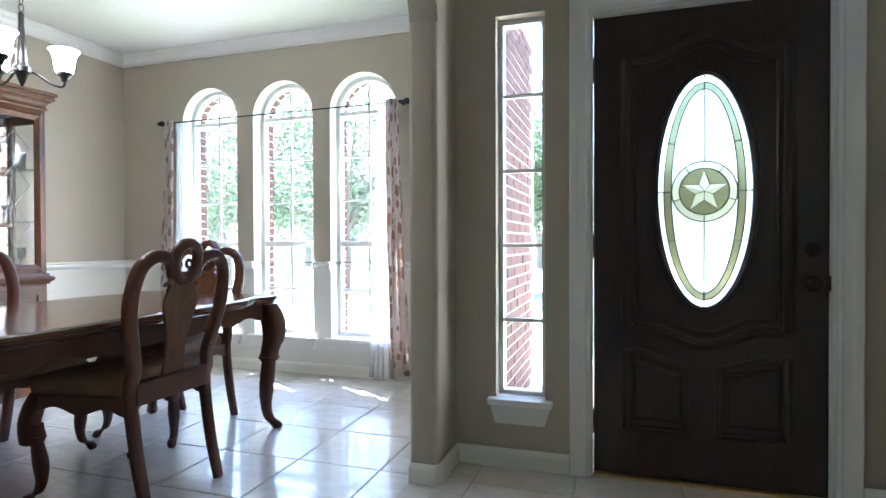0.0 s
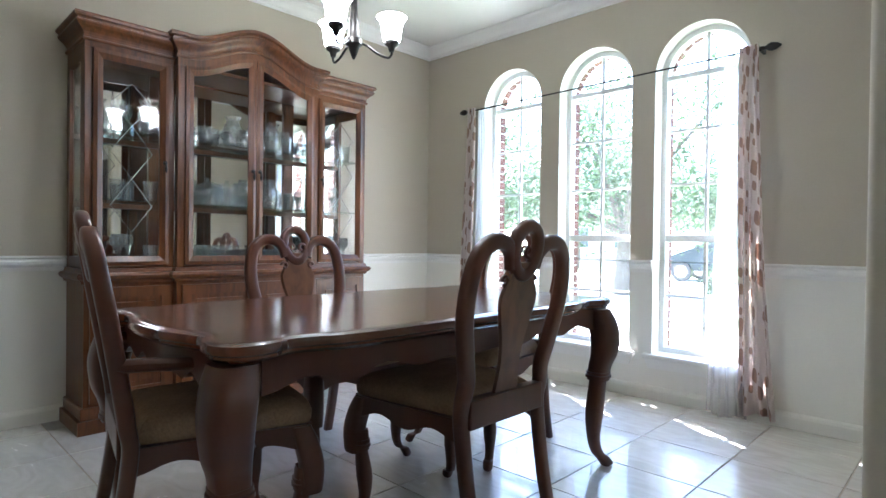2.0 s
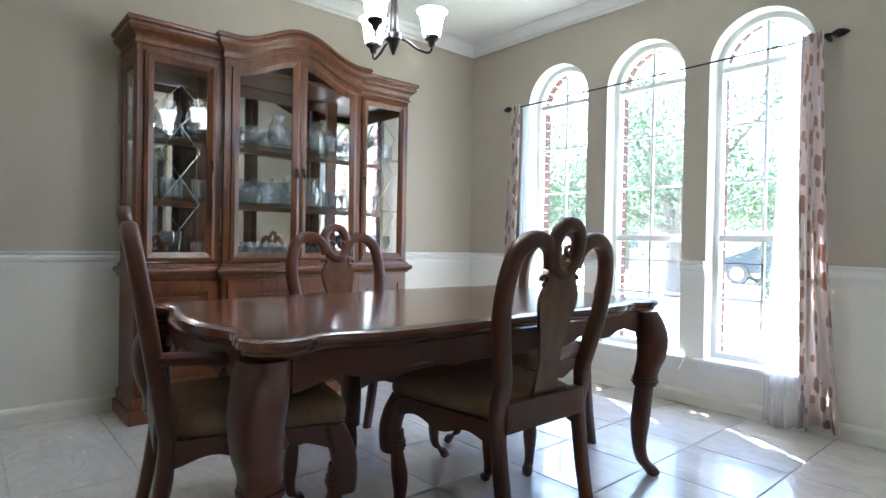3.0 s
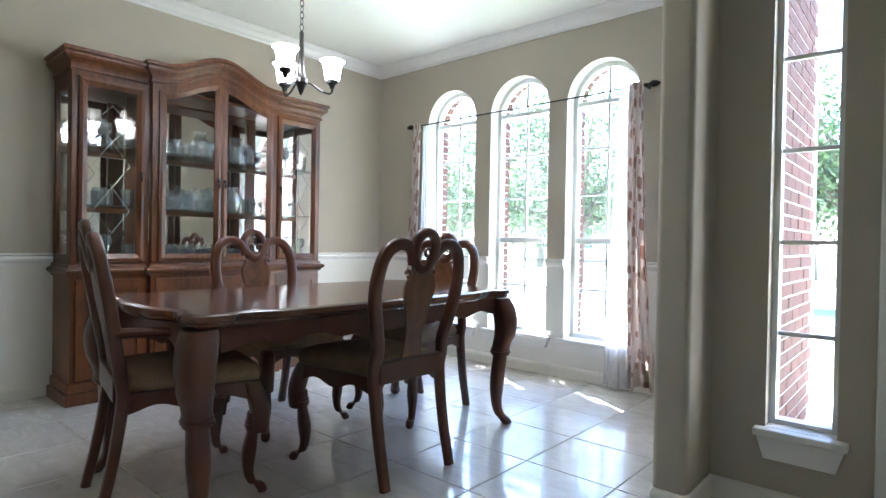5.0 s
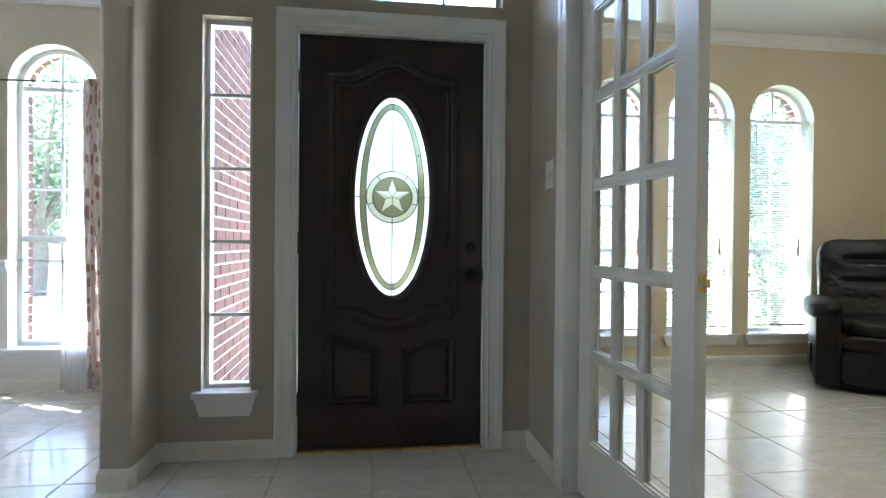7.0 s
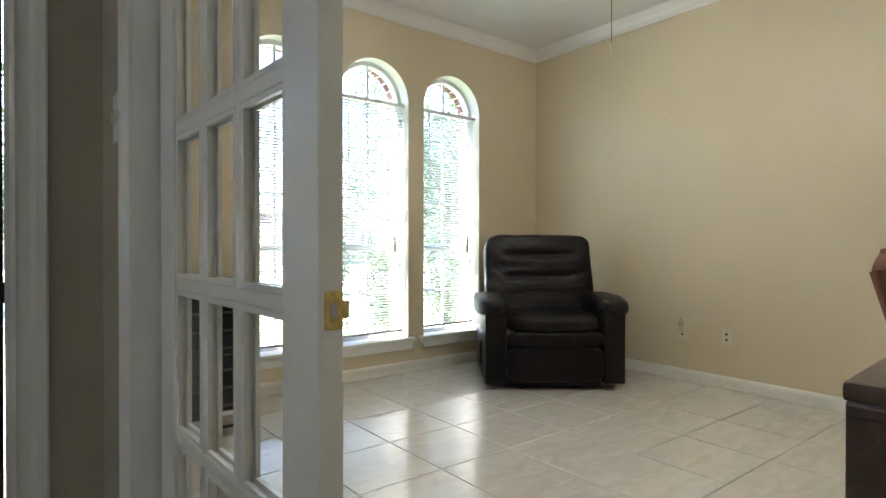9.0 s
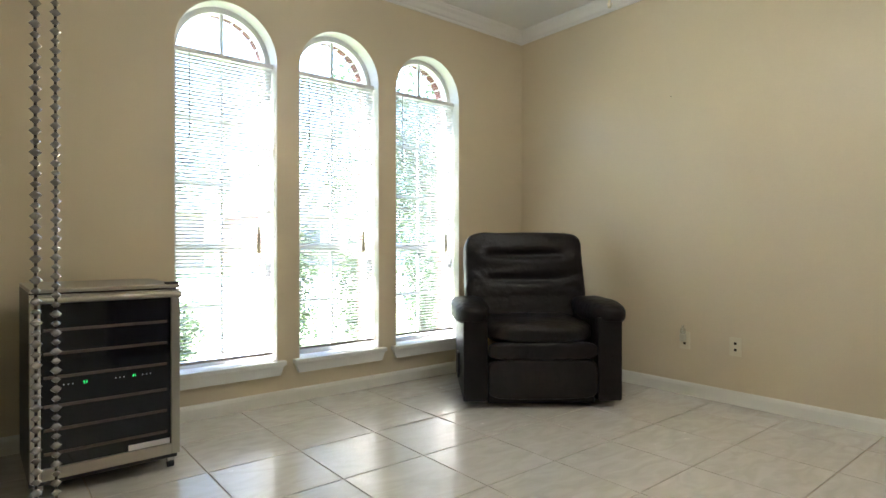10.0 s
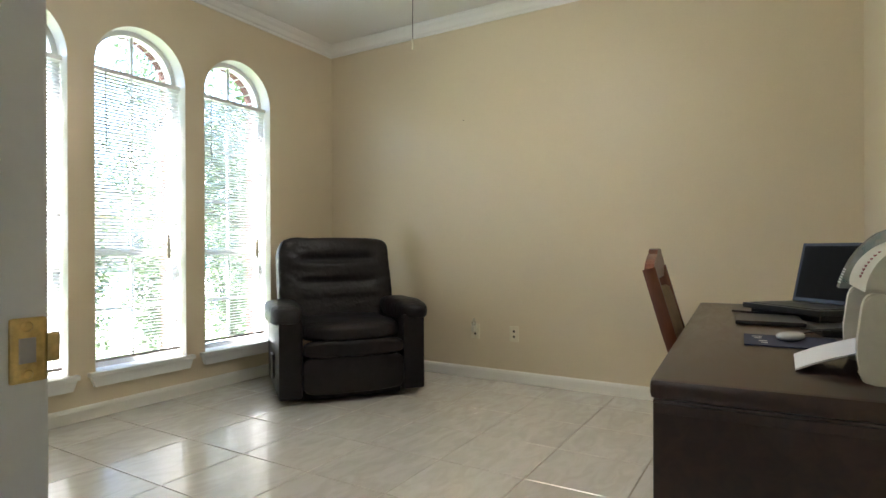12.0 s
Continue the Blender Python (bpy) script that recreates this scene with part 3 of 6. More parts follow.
lite = part("oval_glass", band(oval(OA, OB), oval(OA * 0.86, OB * 0.94)), BEVELG, door, "oval leaded glass with a green ring and a star")
vesica = [(OC[0] + s * (OA * 0.86) * (1 - abs(t) ** 1.75), OC[1] + OB * 0.94 * t) for s, ts in ((1, [i / 24 - 1 for i in range(49)]), (-1, [1 - i / 24 for i in range(49)])) for t in ts[:-1]]
o2 = oval(OA * 0.86, OB * 0.94, len(vesica))
o2 = sorted(o2, key=lambda p: math.atan2(p[1] - OC[1], p[0] - OC[0]))
o3 = oval(OA * 0.70, OB * 0.88, len(vesica))
o3 = sorted(o3, key=lambda p: math.atan2(p[1] - OC[1], p[0] - OC[0]))
part("green_border", band(o2, o3), GREENG, lite)
R0, R1 = 0.128, 0.098
circ = lambda r, n=len(vesica): sorted(oval(r, r, n), key=lambda p: math.atan2(p[1] - OC[1], p[0] - OC[0]))
part("stipple_field", band(o3, circ(R0)), CLEARG, lite)
part("star_ring", band(circ(R0), circ(R1)), STARG, lite)
bm = bmesh.new()
NS = 100
inner_s, outer_s = [], []
for k in range(NS):
    a = 2 * math.pi * k / NS
    f = a / (2 * math.pi / 10)
    i0 = int(f) % 10
    ra, rb, w = (0.092, 0.037, math.pi / 5) if i0 % 2 == 0 else (0.037, 0.092, math.pi / 5)
    t_ = (f - int(f)) * w
    rr = ra * rb * math.sin(w) / (ra * math.sin(t_) + rb * math.sin(w - t_))
    inner_s.append(bm.verts.new((OC[0] + rr * math.sin(a), DY + 0.018, OC[1] + rr * math.cos(a))))
    outer_s.append(bm.verts.new((OC[0] + R1 * math.sin(a), DY + 0.020, OC[1] + R1 * math.cos(a))))
for k in range(NS):
    bm.faces.new((inner_s[k], inner_s[(k + 1) % NS], outer_s[(k + 1) % NS], outer_s[k]))
part("star_field", bm, GREENG, lite)
pts = [(OC[0] + r * math.sin(a), OC[1] + r * math.cos(a)) for k in range(5) for r, a in ((0.092, 2 * math.pi * k / 5), (0.037, 2 * math.pi * (k + 0.5) / 5))]
bm = bmesh.new()
hub = bm.verts.new((OC[0], DY + 0.008, OC[1]))
vs = [bm.verts.new((x, DY + 0.017, z)) for x, z in pts]
for k in range(10):
    bm.faces.new((hub, vs[k], vs[(k + 1) % 10]))
part("star", bm, STARG, lite)
bm = bmesh.new()
y = DY + 0.016
for line, r in ((oval(OA * 0.86, OB * 0.94), 0.0028), (oval(OA * 0.70, OB * 0.88), 0.0028), (circ(R0), 0.0028), (circ(R1), 0.0028), (pts, 0.0022)):
    tube(bm, [(x, y, z) for x, z in line] + [(line[0][0], y, line[0][1]), (line[1][0], y, line[1][1])], r, 6, up=(0, 1, 0))
for a, b in (((0, 1), (0, R0 / OB)), ((0, -1), (0, -R0 / OB)), ((1, 0), (0.70, 0)), ((-1, 0), (-0.70, 0))):
    tube(bm, [(OC[0] + a[0] * OA, y, OC[1] + a[1] * OB), (OC[0] + b[0] * OA, y, OC[1] + b[1] * OB)], 0.0026, 6, up=(0, 1, 0))
for sx in (-1, 1):
    for sz in (-0.42, 0.42):
        tube(bm, [(OC[0] + sx * OA * 0.63, y, OC[1] + sz * OB), (OC[0] + sx * OA * 0.79, y, OC[1] + sz * OB * 1.02)], 0.0026, 6, up=(0, 1, 0))
for k in range(5):
    a = 2 * math.pi * (k + 0.5) / 5
    tube(bm, [(OC[0] + R1 * math.sin(a), y, OC[1] + R1 * math.cos(a)), (OC[0] + R0 * math.sin(a), y, OC[1] + R0 * math.cos(a))], 0.0024, 6, up=(0, 1, 0))
    b = 2 * math.pi * (k + 0.5) / 5
    tube(bm, [(OC[0], DY + 0.006, OC[1]), (OC[0] + 0.037 * math.sin(b), DY + 0.015, OC[1] + 0.037 * math.cos(b))], 0.0016, 5, up=(0, 1, 0))
part("lead_cames", bm, LEAD, lite)

for z in (0.24, 1.02, 1.80):
    bm = boxes((DX0 - 0.014, DX0 + 0.004, DY - 0.016, DY + 0.01, z - 0.055, z + 0.055), bevel=0.004)
    part("hinge", bm, BRONZE, door, "dark bronze hinge")
bm = lathe(bmesh.new(), [(0.0, 0), (0.032, 0), (0.032, 0.006), (0.012, 0.012), (0.012, 0.035), (0.026, 0.045), (0.030, 0.06), (0.022, 0.072), (0.0, 0.075)], 20)
part("door_handle", bm, BRONZE, door, "dark bronze door knob", True, pose(0.785, DY, 0.87, 90))
bm = lathe(bmesh.new(), [(0.0, 0), (0.028, 0), (0.028, 0.008), (0.016, 0.014), (0.0, 0.016)], 20)
part("deadbolt", bm, BRONZE, door, "dark bronze deadbolt", True, pose(0.785, DY, 1.005, 90))
part("latch", boxes((0.842, 0.852, DY - 0.012, DY + 0.012, 0.84, 0.90), bevel=0.003), BRONZE, door)
part("threshold", boxes((-0.09, 0.875, DY - 0.03, DY + 0.08, 0.0, 0.011), bevel=0.003), BRASS, door, "worn brass threshold strip")
bm = boxes((-0.10, -0.063, 2.505, 2.62, 0, 2.07), (0.848, 0.885, 2.505, 2.62, 0, 2.07), (-0.063, 0.848, 2.505, 2.62, 2.033, 2.07))
part("jamb", bm, TRIM, door)


def casing(name, l, r, top, w, put, label):
    """A three-sided door casing of stepped section. put(u, out, z)."""
    ob = tagged(new(name), label, "door casing", kind="structure")
    sec = [(0, 0), (0, 0.012), (0.012, 0.016), (0.02, 0.012), (0.045, 0.014), (0.06, 0.019), (w - 0.006, 0.022), (w, 0.018), (w, 0)]
    bm = bmesh.new()
    rings = []
    for u, z, du, dz in ((l, 0, -1, 0), (l, top, -1, 1), (r, top, 1, 1), (r, 0, 1, 0)):
        rings.append([put(u + du * a, b, z + dz * a) for a, b in sec])
    loft(bm, rings)
    part("casing_boards", bm, TRIM, ob)
    return ob


casing("trim_door_casing", -0.075, 0.860, 2.045, 0.088, lambda u, o, z: (u, FOY_N - o, z), "white stepped casing around the front door")
casing("trim_office_casing", 0.387, 1.970, 2.075, 0.088, lambda u, o, z: (FOY_E - o, u, z), "white glossy casing around the office doorway")
casing("trim_office_casing_2", 0.387, 1.970, 2.075, 0.088, lambda u, o, z: (OFF_W + o, u, z), "white glossy casing around the office doorway")
bm = boxes((FOY_E - 0.003, OFF_W + 0.003, 1.968, 1.990, 0, 2.092), (FOY_E - 0.003, OFF_W + 0.003, 0.368, 0.390, 0, 2.092), (FOY_E - 0.003, OFF_W + 0.003, 0.390, 1.968, 2.072, 2.092))
setting(part("trim_office_jamb", bm, TRIM), "white glossy door jamb", "door jamb")

# French door leaf: local x runs from the hinge to the free edge, y through its thickness
fd = tagged(new("door_2"), "white glossy French door leaf with fifteen glass panes, nearly closed", "French door", kind="structure")
fd.matrix_basis = pose(1.155, 1.960, 0.012, 0, 0, -87.6)
W, H, T = 0.768, 2.05, 0.038
s = 0.108
bm = boxes((0, s, -T / 2, T / 2, 0, H), (W - s, W, -T / 2, T / 2, 0, H), bevel=0.003)
part("stile", bm, TRIM, fd)
zs = [0.235, 0.575, 0.908, 1.245, 1.585, 1.925]
part("rail", boxes((s, W - s, -T / 2, T / 2, 0, zs[0]), (s, W - s, -T / 2, T / 2, zs[-1], H)), TRIM, fd)
gw = (W - 2 * s) / 3
for i in range(1, 5):
    part("muntin", boxes((s, W - s, -T / 2 + 0.003, T / 2 - 0.003, zs[i] - 0.014, zs[i] + 0.014), bevel=0.006), TRIM, fd)
for i in range(1, 3):
    part("muntin", boxes((s + gw * i - 0.014, s + gw * i + 0.014, -T / 2 + 0.004, T / 2 - 0.004, zs[0], zs[-1]), bevel=0.006), TRIM, fd)
for i in range(3):
    for j in range(5):
        x0, x1 = s + gw * i + (0.014 if i else 0), s + gw * (i + 1) - (0.014 if i < 2 else 0)
        bm = bmesh.new()
        bm.faces.new([bm.verts.new(p) for p in ((x0, 0, zs[j] + 0.01), (x1, 0, zs[j] + 0.01), (x1, 0, zs[j + 1] - 0.01), (x0, 0, zs[j + 1] - 0.01))])
        part("pane", bm, PANE, fd)
        bd = 0.010
        bm = bmesh.new()
        for yy in (-0.010, 0.010):
            a, b, c, d = x0, x1, zs[j] + (0.014 if j else 0), zs[j + 1] - (0.014 if j < 4 else 0)
            box(bm, a, a + bd, yy - 0.004, yy + 0.004, c, d)
            box(bm, b - bd, b, yy - 0.004, yy + 0.004, c, d)
            box(bm, a + bd, b - bd, yy - 0.004, yy + 0.004, c, c + bd)
            box(bm, a + bd, b - bd, yy - 0.004, yy + 0.004, d - bd, d)
        part("glazing_bead", bm, TRIM, fd)
sp = part("strike_plate", boxes((W - 0.003, W + 0.0025, -0.010, 0.017, 0.882, 0.934), (W - 0.004, W + 0.0020, 0.017, 0.027, 0.896, 0.920), bevel=0.0025), BRASS, fd, "worn brass strike plate")
part("strike_hole", boxes((W + 0.002, W + 0.0032, -0.004, 0.008, 0.898, 0.918)), mat("bare_wood_hole", (0.45, 0.42, 0.38), 0.7), sp)
for z in (0.889, 0.927):
    bm = lathe(bmesh.new(), [(0, 0), (0.0045, 0), (0.003, 0.0018), (0, 0.002)], 12)
    part("screw", bm, BRASS, sp, "", True, pose(W + 0.0024, 0.002, z, 0, 90, 0))

# bead strands that hang behind the leaf
BEAD = mat("smoky_glass_bead", (0.42, 0.37, 0.32), 0.12, 0.55, vary=0.4, scale=200, rand=0.3, island=True)
for k, (bx, by) in enumerate(((1.270, 1.440), (1.252, 1.378))):
    st = thing("bead_strand", "long strand of smoky glass beads hanging behind the French door", "bead strand", pose(bx, by, 0), "bead strands")
    verts, faces = [], []
    for i in range(232):
        z = 0.07 + i * 0.0084
        r = 0.0038 + (0.0007 if i % 2 else 0)
        n = len(verts)
        verts += [(0, 0, z - r)] + [(r * math.cos(2 * math.pi * j / 6), r * math.sin(2 * math.pi * j / 6), z) for j in range(6)] + [(0, 0, z + r)]
        for j in range(6):
            a, b = n + 1 + j, n + 1 + (j + 1) % 6
            faces += [(n, b, a), (n + 7, a, b)]
    me = bpy.data.meshes.new("bead_string")
    me.from_pydata(verts, [], faces)
    me.materials.append(BEAD)
    for p in me.polygons:
        p.use_smooth = True
    ob = tagged(new("bead_string", me), kind="stuff")
    ob.parent = st
    part("cord", tube(bmesh.new(), [(0, 0, 0.05), (0, 0, 2.05)], 0.0012, 5, up=(1, 0, 0)), BRONZE, st)
    part("hook", tube(bmesh.new(), [(0, 0, 2.045), (-0.02, 0.0, 2.075), (-0.058, 0, 2.066)], 0.002, 6, up=(0, 1, 0)), BRASS, st)

# light switch on the entry wall
sw = thing("light_switch", "white double light switch plate on the greige wall", "light switch")
part("plate", boxes((FOY_E - 0.007, FOY_E - 0.0005, 2.13, 2.245, 1.275, 1.40), bevel=0.002), TRIM, sw)
for yy in (2.165, 2.21):
    part("toggle", boxes((FOY_E - 0.016, FOY_E - 0.006, yy - 0.005, yy + 0.005, 1.325, 1.35), bevel=0.002), TRIM, sw)

# ---- dining room ----
CUSH = mat("brown_chenille", (0.29, 0.195, 0.12), 0.85, vary=0.3, scale=14, fine=120, bump=0.25)
GLASSW = glass("cut_glass", (0.95, 0.97, 0.97), 0.06, 0.10)
n_, l_ = GLASSW.node_tree.nodes, GLASSW.node_tree.links
df_, mx_ = n_.new("ShaderNodeBsdfDiffuse"), n_.new("ShaderNodeMixShader")
df_.inputs[0].default_value, mx_.inputs[0].default_value = (0.9, 0.94, 0.95, 1), 0.06
l_.new(n_["Material Output"].inputs[0].links[0].from_socket, mx_.inputs[1])
l_.new(df_.outputs[0], mx_.inputs[2])
l_.new(mx_.outputs[0], n_["Material Output"].inputs[0])
SHELFG = glass("shelf_glass", (0.82, 0.90, 0.87), 0.02)
IRON = mat("black_bronze_iron", (0.03, 0.027, 0.025), 0.38, 0.7, vary=0.25, scale=20)
MIRROR = mat("mirror", (0.80, 0.81, 0.80), 0.03, 1.0, vary=0.01)


def oriented(points, off):
    """An outline pushed inwards by off."""
    n = len(points)
    out = []
    for i in range(n):
        a, b = Vector(points[i - 1]), Vector(points[(i + 1) % n])
        d = (b - a).normalized()
        out.append((points[i][0] - d.y * off, points[i][1] + d.x * off))
    return out


# table: outline of one quarter mirrored round
TX, TY, TZ, HX, HY = -2.238, 1.778, 0.750, 0.490, 0.908
quarter = [(HX, 0.0), (HX, 0.3), (HX - 0.004, HY - 0.36), (HX - 0.030, HY - 0.27), (HX - 0.042, HY - 0.20), (HX - 0.022, HY - 0.155), (HX - 0.012, HY - 0.11), (HX - 0.022, HY - 0.055),
           (HX - 0.06, HY - 0.018), (HX - 0.12, HY - 0.010), (HX - 0.165, HY - 0.025), (HX - 0.215, HY - 0.042), (HX - 0.29, HY - 0.026), (HX - 0.37, HY - 0.004), (HX - 0.46, HY), (0.0, HY)]
q1 = [tuple(p) for p in spline(quarter, 60)]
line = q1[:-1] + [(-x, y) for x, y in q1[::-1]][:-1] + [(-x, -y) for x, y in q1][:-1] + [(x, -y) for x, y in q1[::-1]][:-1]
table = thing("dining_table", "polished mahogany dining table with serpentine edge and cabriole legs", "dining table", pose(TX, TY, 0))
bm = bmesh.new()
prof = [(0.05, TZ - 0.045), (0.022, TZ - 0.045), (0.012, TZ - 0.036), (0.012, TZ - 0.030), (0.002, TZ - 0.024), (0.0, TZ - 0.012), (0.004, TZ - 0.004), (0.012, TZ - 0.0025), (0.016, TZ), (0.05, TZ)]
loft(bm, [[(x, y, z) for x, y in oriented(line, o)] for o, z in prof])
TABTOP = wood("table_top_veneer", (0.055, 0.018, 0.010), (0.17, 0.060, 0.028), 0.2, 2.0, (10, 1.2, 6), 0.6)
part("tabletop", bm, TABTOP, table, smooth=True)
for sx, sy, a in ((1, 0, HX - 0.075), (-1, 0, HX - 0.075), (0, 1, HY - 0.075), (0, -1, HY - 0.075)):
    span = (HY if sx else HX) - 0.13
    n = 40
    lo = [TZ - 0.135 + 0.028 * math.sin(3 * math.pi * abs(i / (n / 2) - 1)) ** 2 * (1 if abs(i / (n / 2) - 1) > 0.35 else 0.25) for i in range(n + 1)]
    pts = [(-span + 2 * span * i / n, lo[i]) for i in range(n + 1)] + [(span, TZ - 0.045), (-span, TZ - 0.045)]
    bm = bmesh.new()
    d = a * (sx + sy)
    prism(bm, pts, d - 0.012, d + 0.012, flip=bool(sx))
    part("apron", bm, MAHOG, table)


def cabriole(bm, out, height, knee, ankle, ring_z, toe, reach=0.03):
    """An S-shaped leg that bows along the unit vector out, with a ring and a scrolled toe."""
    ox, oy = out
    rows = [(0.0, knee * 0.9, height), (reach * 0.7, knee, height - 0.05), (reach * 1.3, knee * 0.98, height - 0.12), (reach * 1.2, knee * 0.87, height - 0.2), (reach * 0.75, knee * 0.77, ring_z + 0.05),
            (reach * 0.45, knee * 0.72, ring_z + 0.005)]
    low = [(reach * 0.4, knee * 0.56, ring_z - 0.005), (0.0, ankle * 1.5, ring_z * 0.6), (-reach * 0.1, ankle * 1.12, ring_z * 0.33), (reach * 0.35, ankle, ring_z * 0.16), (reach * 1.2, ankle * 1.15, 0.035), (reach * 1.7, ankle * 1.1, 0.012), (reach * 1.7, ankle * 0.8, 0.0)]
    sq = lambda c: math.copysign(abs(c) ** 0.62, c)
    path = spline([Vector(r) for r in rows], 18)
    c = reach * 0.45
    for dz, k in ((0.016, 0.71), (0.016, 0.79), (0.006, 0.79), (0.005, 0.72), (0.002, 0.72), (0.001, 0.84), (-0.010, 0.84), (-0.011, 0.70), (-0.014, 0.70), (-0.015, 0.73), (-0.022, 0.73), (-0.023, 0.58)):
        path.append(Vector((c, knee * k, ring_z + dz)))
    path += spline([Vector((r[0], r[1], r[2] - (0.02 if i == 0 else 0))) for i, r in enumerate(low)], 21)
    loft(bm, [[(ox * o + r * sq(math.cos(a)), oy * o + r * sq(math.sin(a)), z) for a in (2 * math.pi * k / 20 for k in range(20))] for o, r, z in path])
    return bm


for sx in (-1, 1):
    for sy in (-1, 1):
        bm = cabriole(bmesh.new(), (sx * 0.72, sy * 0.72), TZ - 0.05, 0.060, 0.024, 0.405, 0.05, 0.032)
        part("leg", bm, MAHOG, table, smooth=True, m=pose(sx * (HX - 0.085), sy * (HY - 0.070), 0))


# chairs: local +y is where the sitter faces
def dining_chair(name, label, m, arms=False):
    ch = thing(name, label, "dining chair", m, "dining chairs")
    back = lambda z: -0.235 - 0.10 * max(0, (z - 0.46) / 0.6) ** 1.15
    for sx in (-1, 1):
        pts = [(sx * 0.195, -0.305, 0.0), (sx * 0.195, -0.262, 0.2), (sx * 0.198, -0.232, 0.42), (sx * 0.203, back(0.5), 0.5), (sx * 0.196, back(0.56), 0.565), (sx * 0.215, back(0.64), 0.64), (sx * 0.243, back(0.76), 0.76), (sx * 0.245, back(0.86), 0.86),
               (sx * 0.222, back(0.94), 0.945), (sx * 0.17, back(0.985), 0.987), (sx * 0.112, back(0.985), 0.985), (sx * 0.075, back(0.955), 0.955), (sx * 0.062, back(0.91), 0.905)]
        sm = spline(pts, 48)
        rad = [0.0215 + 0.0055 * math.sin(min(1, i / 30) * math.pi * 0.75) - 0.006 * max(0, (i - 38) / 10) for i in range(49)]
        part("stile", tube(bmesh.new(), sm, rad, 16, 0.82, up=(0, 1, 0), square=0.55), MAHOG, ch, smooth=True)
    cr = [(0.062 * math.sin(a) * (1 + 0.12 * math.cos(a)), back(0.97 + 0.08 * math.cos(a)), 0.962 + 0.078 * math.cos(a)) for a in (2 * math.pi * i / 28 for i in range(30))]
    part("crest", tube(bmesh.new(), cr, 0.0215, 14, 0.85, up=(0, 1, 0), square=0.65), MAHOG, ch, "carved pierced crest", True)
    for sx in (-1, 1):
        bm = bmesh.new()
        tube(bm, [(sx * (0.03 + 0.016 * math.cos(a)), back(0.93) + 0.004, 0.955 + 0.016 * math.sin(a)) for a in (i * 0.6 for i in range(9))], 0.007, 6, up=(0, 1, 0))
        part("scroll", bm, MAHOG, ch, smooth=True)
        bm = bmesh.new()
        tube(bm, [(sx * (0.075 + 0.014 * math.cos(a)), back(0.86) + 0.004, 0.866 + 0.014 * math.sin(a)) for a in (i * 0.6 for i in range(9))], 0.008, 6, up=(0, 1, 0))
        part("scroll", bm, MAHOG, ch, smooth=True)
    half = [(0.060, 0.50), (0.052, 0.56), (0.050, 0.62), (0.066, 0.70), (0.088, 0.775), (0.090, 0.82), (0.066, 0.865), (0.052, 0.90), (0.058, 0.925)]
    hs = spline(half, 24)
    bm = bmesh.new()
    loft(bm, [[(-p[0], back(p[1]) - 0.009, p[1]), (p[0], back(p[1]) - 0.009, p[1]), (p[0] - 0.004, back(p[1]) + 0.007, p[1]), (-p[0] + 0.004, back(p[1]) + 0.007, p[1])] for p in hs])
    part("splat", bm, SPLAT, ch, "figured vase-shaped splat")
    part("back_rail", boxes((-0.19, 0.19, -0.262, -0.220, 0.415, 0.505), bevel=0.006), MAHOG, ch)
    n = 24
    wave = lambda u: 0.385 - 0.014 * math.cos(4 * math.pi * u)
    pts = [(-0.24 + 0.48 * i / n, wave(i / n)) for i in range(n + 1)] + [(0.24, 0.445), (-0.24, 0.445)]
    bm = bmesh.new()
    prism(bm, pts, 0.215, 0.24)
    part("seat_rail", bm, MAHOG, ch)
    for sx in (-1, 1):
        bm = bmesh.new()
        outline = [(-0.235 + 0.455 * i / n, wave(i / n)) for i in range(n + 1)]
        loft(bm, [[(sx * (0.193 + 0.05 * (y + 0.235) / 0.455) - 0.012, y, z), (sx * (0.193 + 0.05 * (y + 0.235) / 0.455) + 0.012, y, z), (sx * (0.193 + 0.05 * (y + 0.235) / 0.455) + 0.012, y, 0.445), (sx * (0.193 + 0.05 * (y + 0.235) / 0.455) - 0.012, y, 0.445)] for y, z in outline])
        part("seat_rail", bm, MAHOG, ch)
        bm = cabriole(bmesh.new(), (sx * 0.5, 0.85), 0.44, 0.036, 0.017, 0.27, 0.03, 0.03)
        part("leg", bm, MAHOG, ch, smooth=True, m=pose(sx * 0.225, 0.205, 0))
    bm = bmesh.new()
    shape = [(0.185, -0.21), (0.20, -0.1), (0.225, 0.05), (0.243, 0.2), (0.225, 0.245), (0.12, 0.262), (0.0, 0.268)]
    right = [tuple(p) for p in spline(shape, 20)]
    ring = right + [(-x, y) for x, y in right[::-1]][1:]
    loft(bm, [[(x * k, (y - 0.02) * k + 0.02, z) for x, y in ring] for k, z in ((0.97, 0.44), (1.0, 0.455), (1.005, 0.475), (0.97, 0.497), (0.88, 0.512), (0.7, 0.522), (0.4, 0.528), (0.1, 0.530))])
    part("seat", bm, CUSH, ch, "brown chenille seat cushion", True)
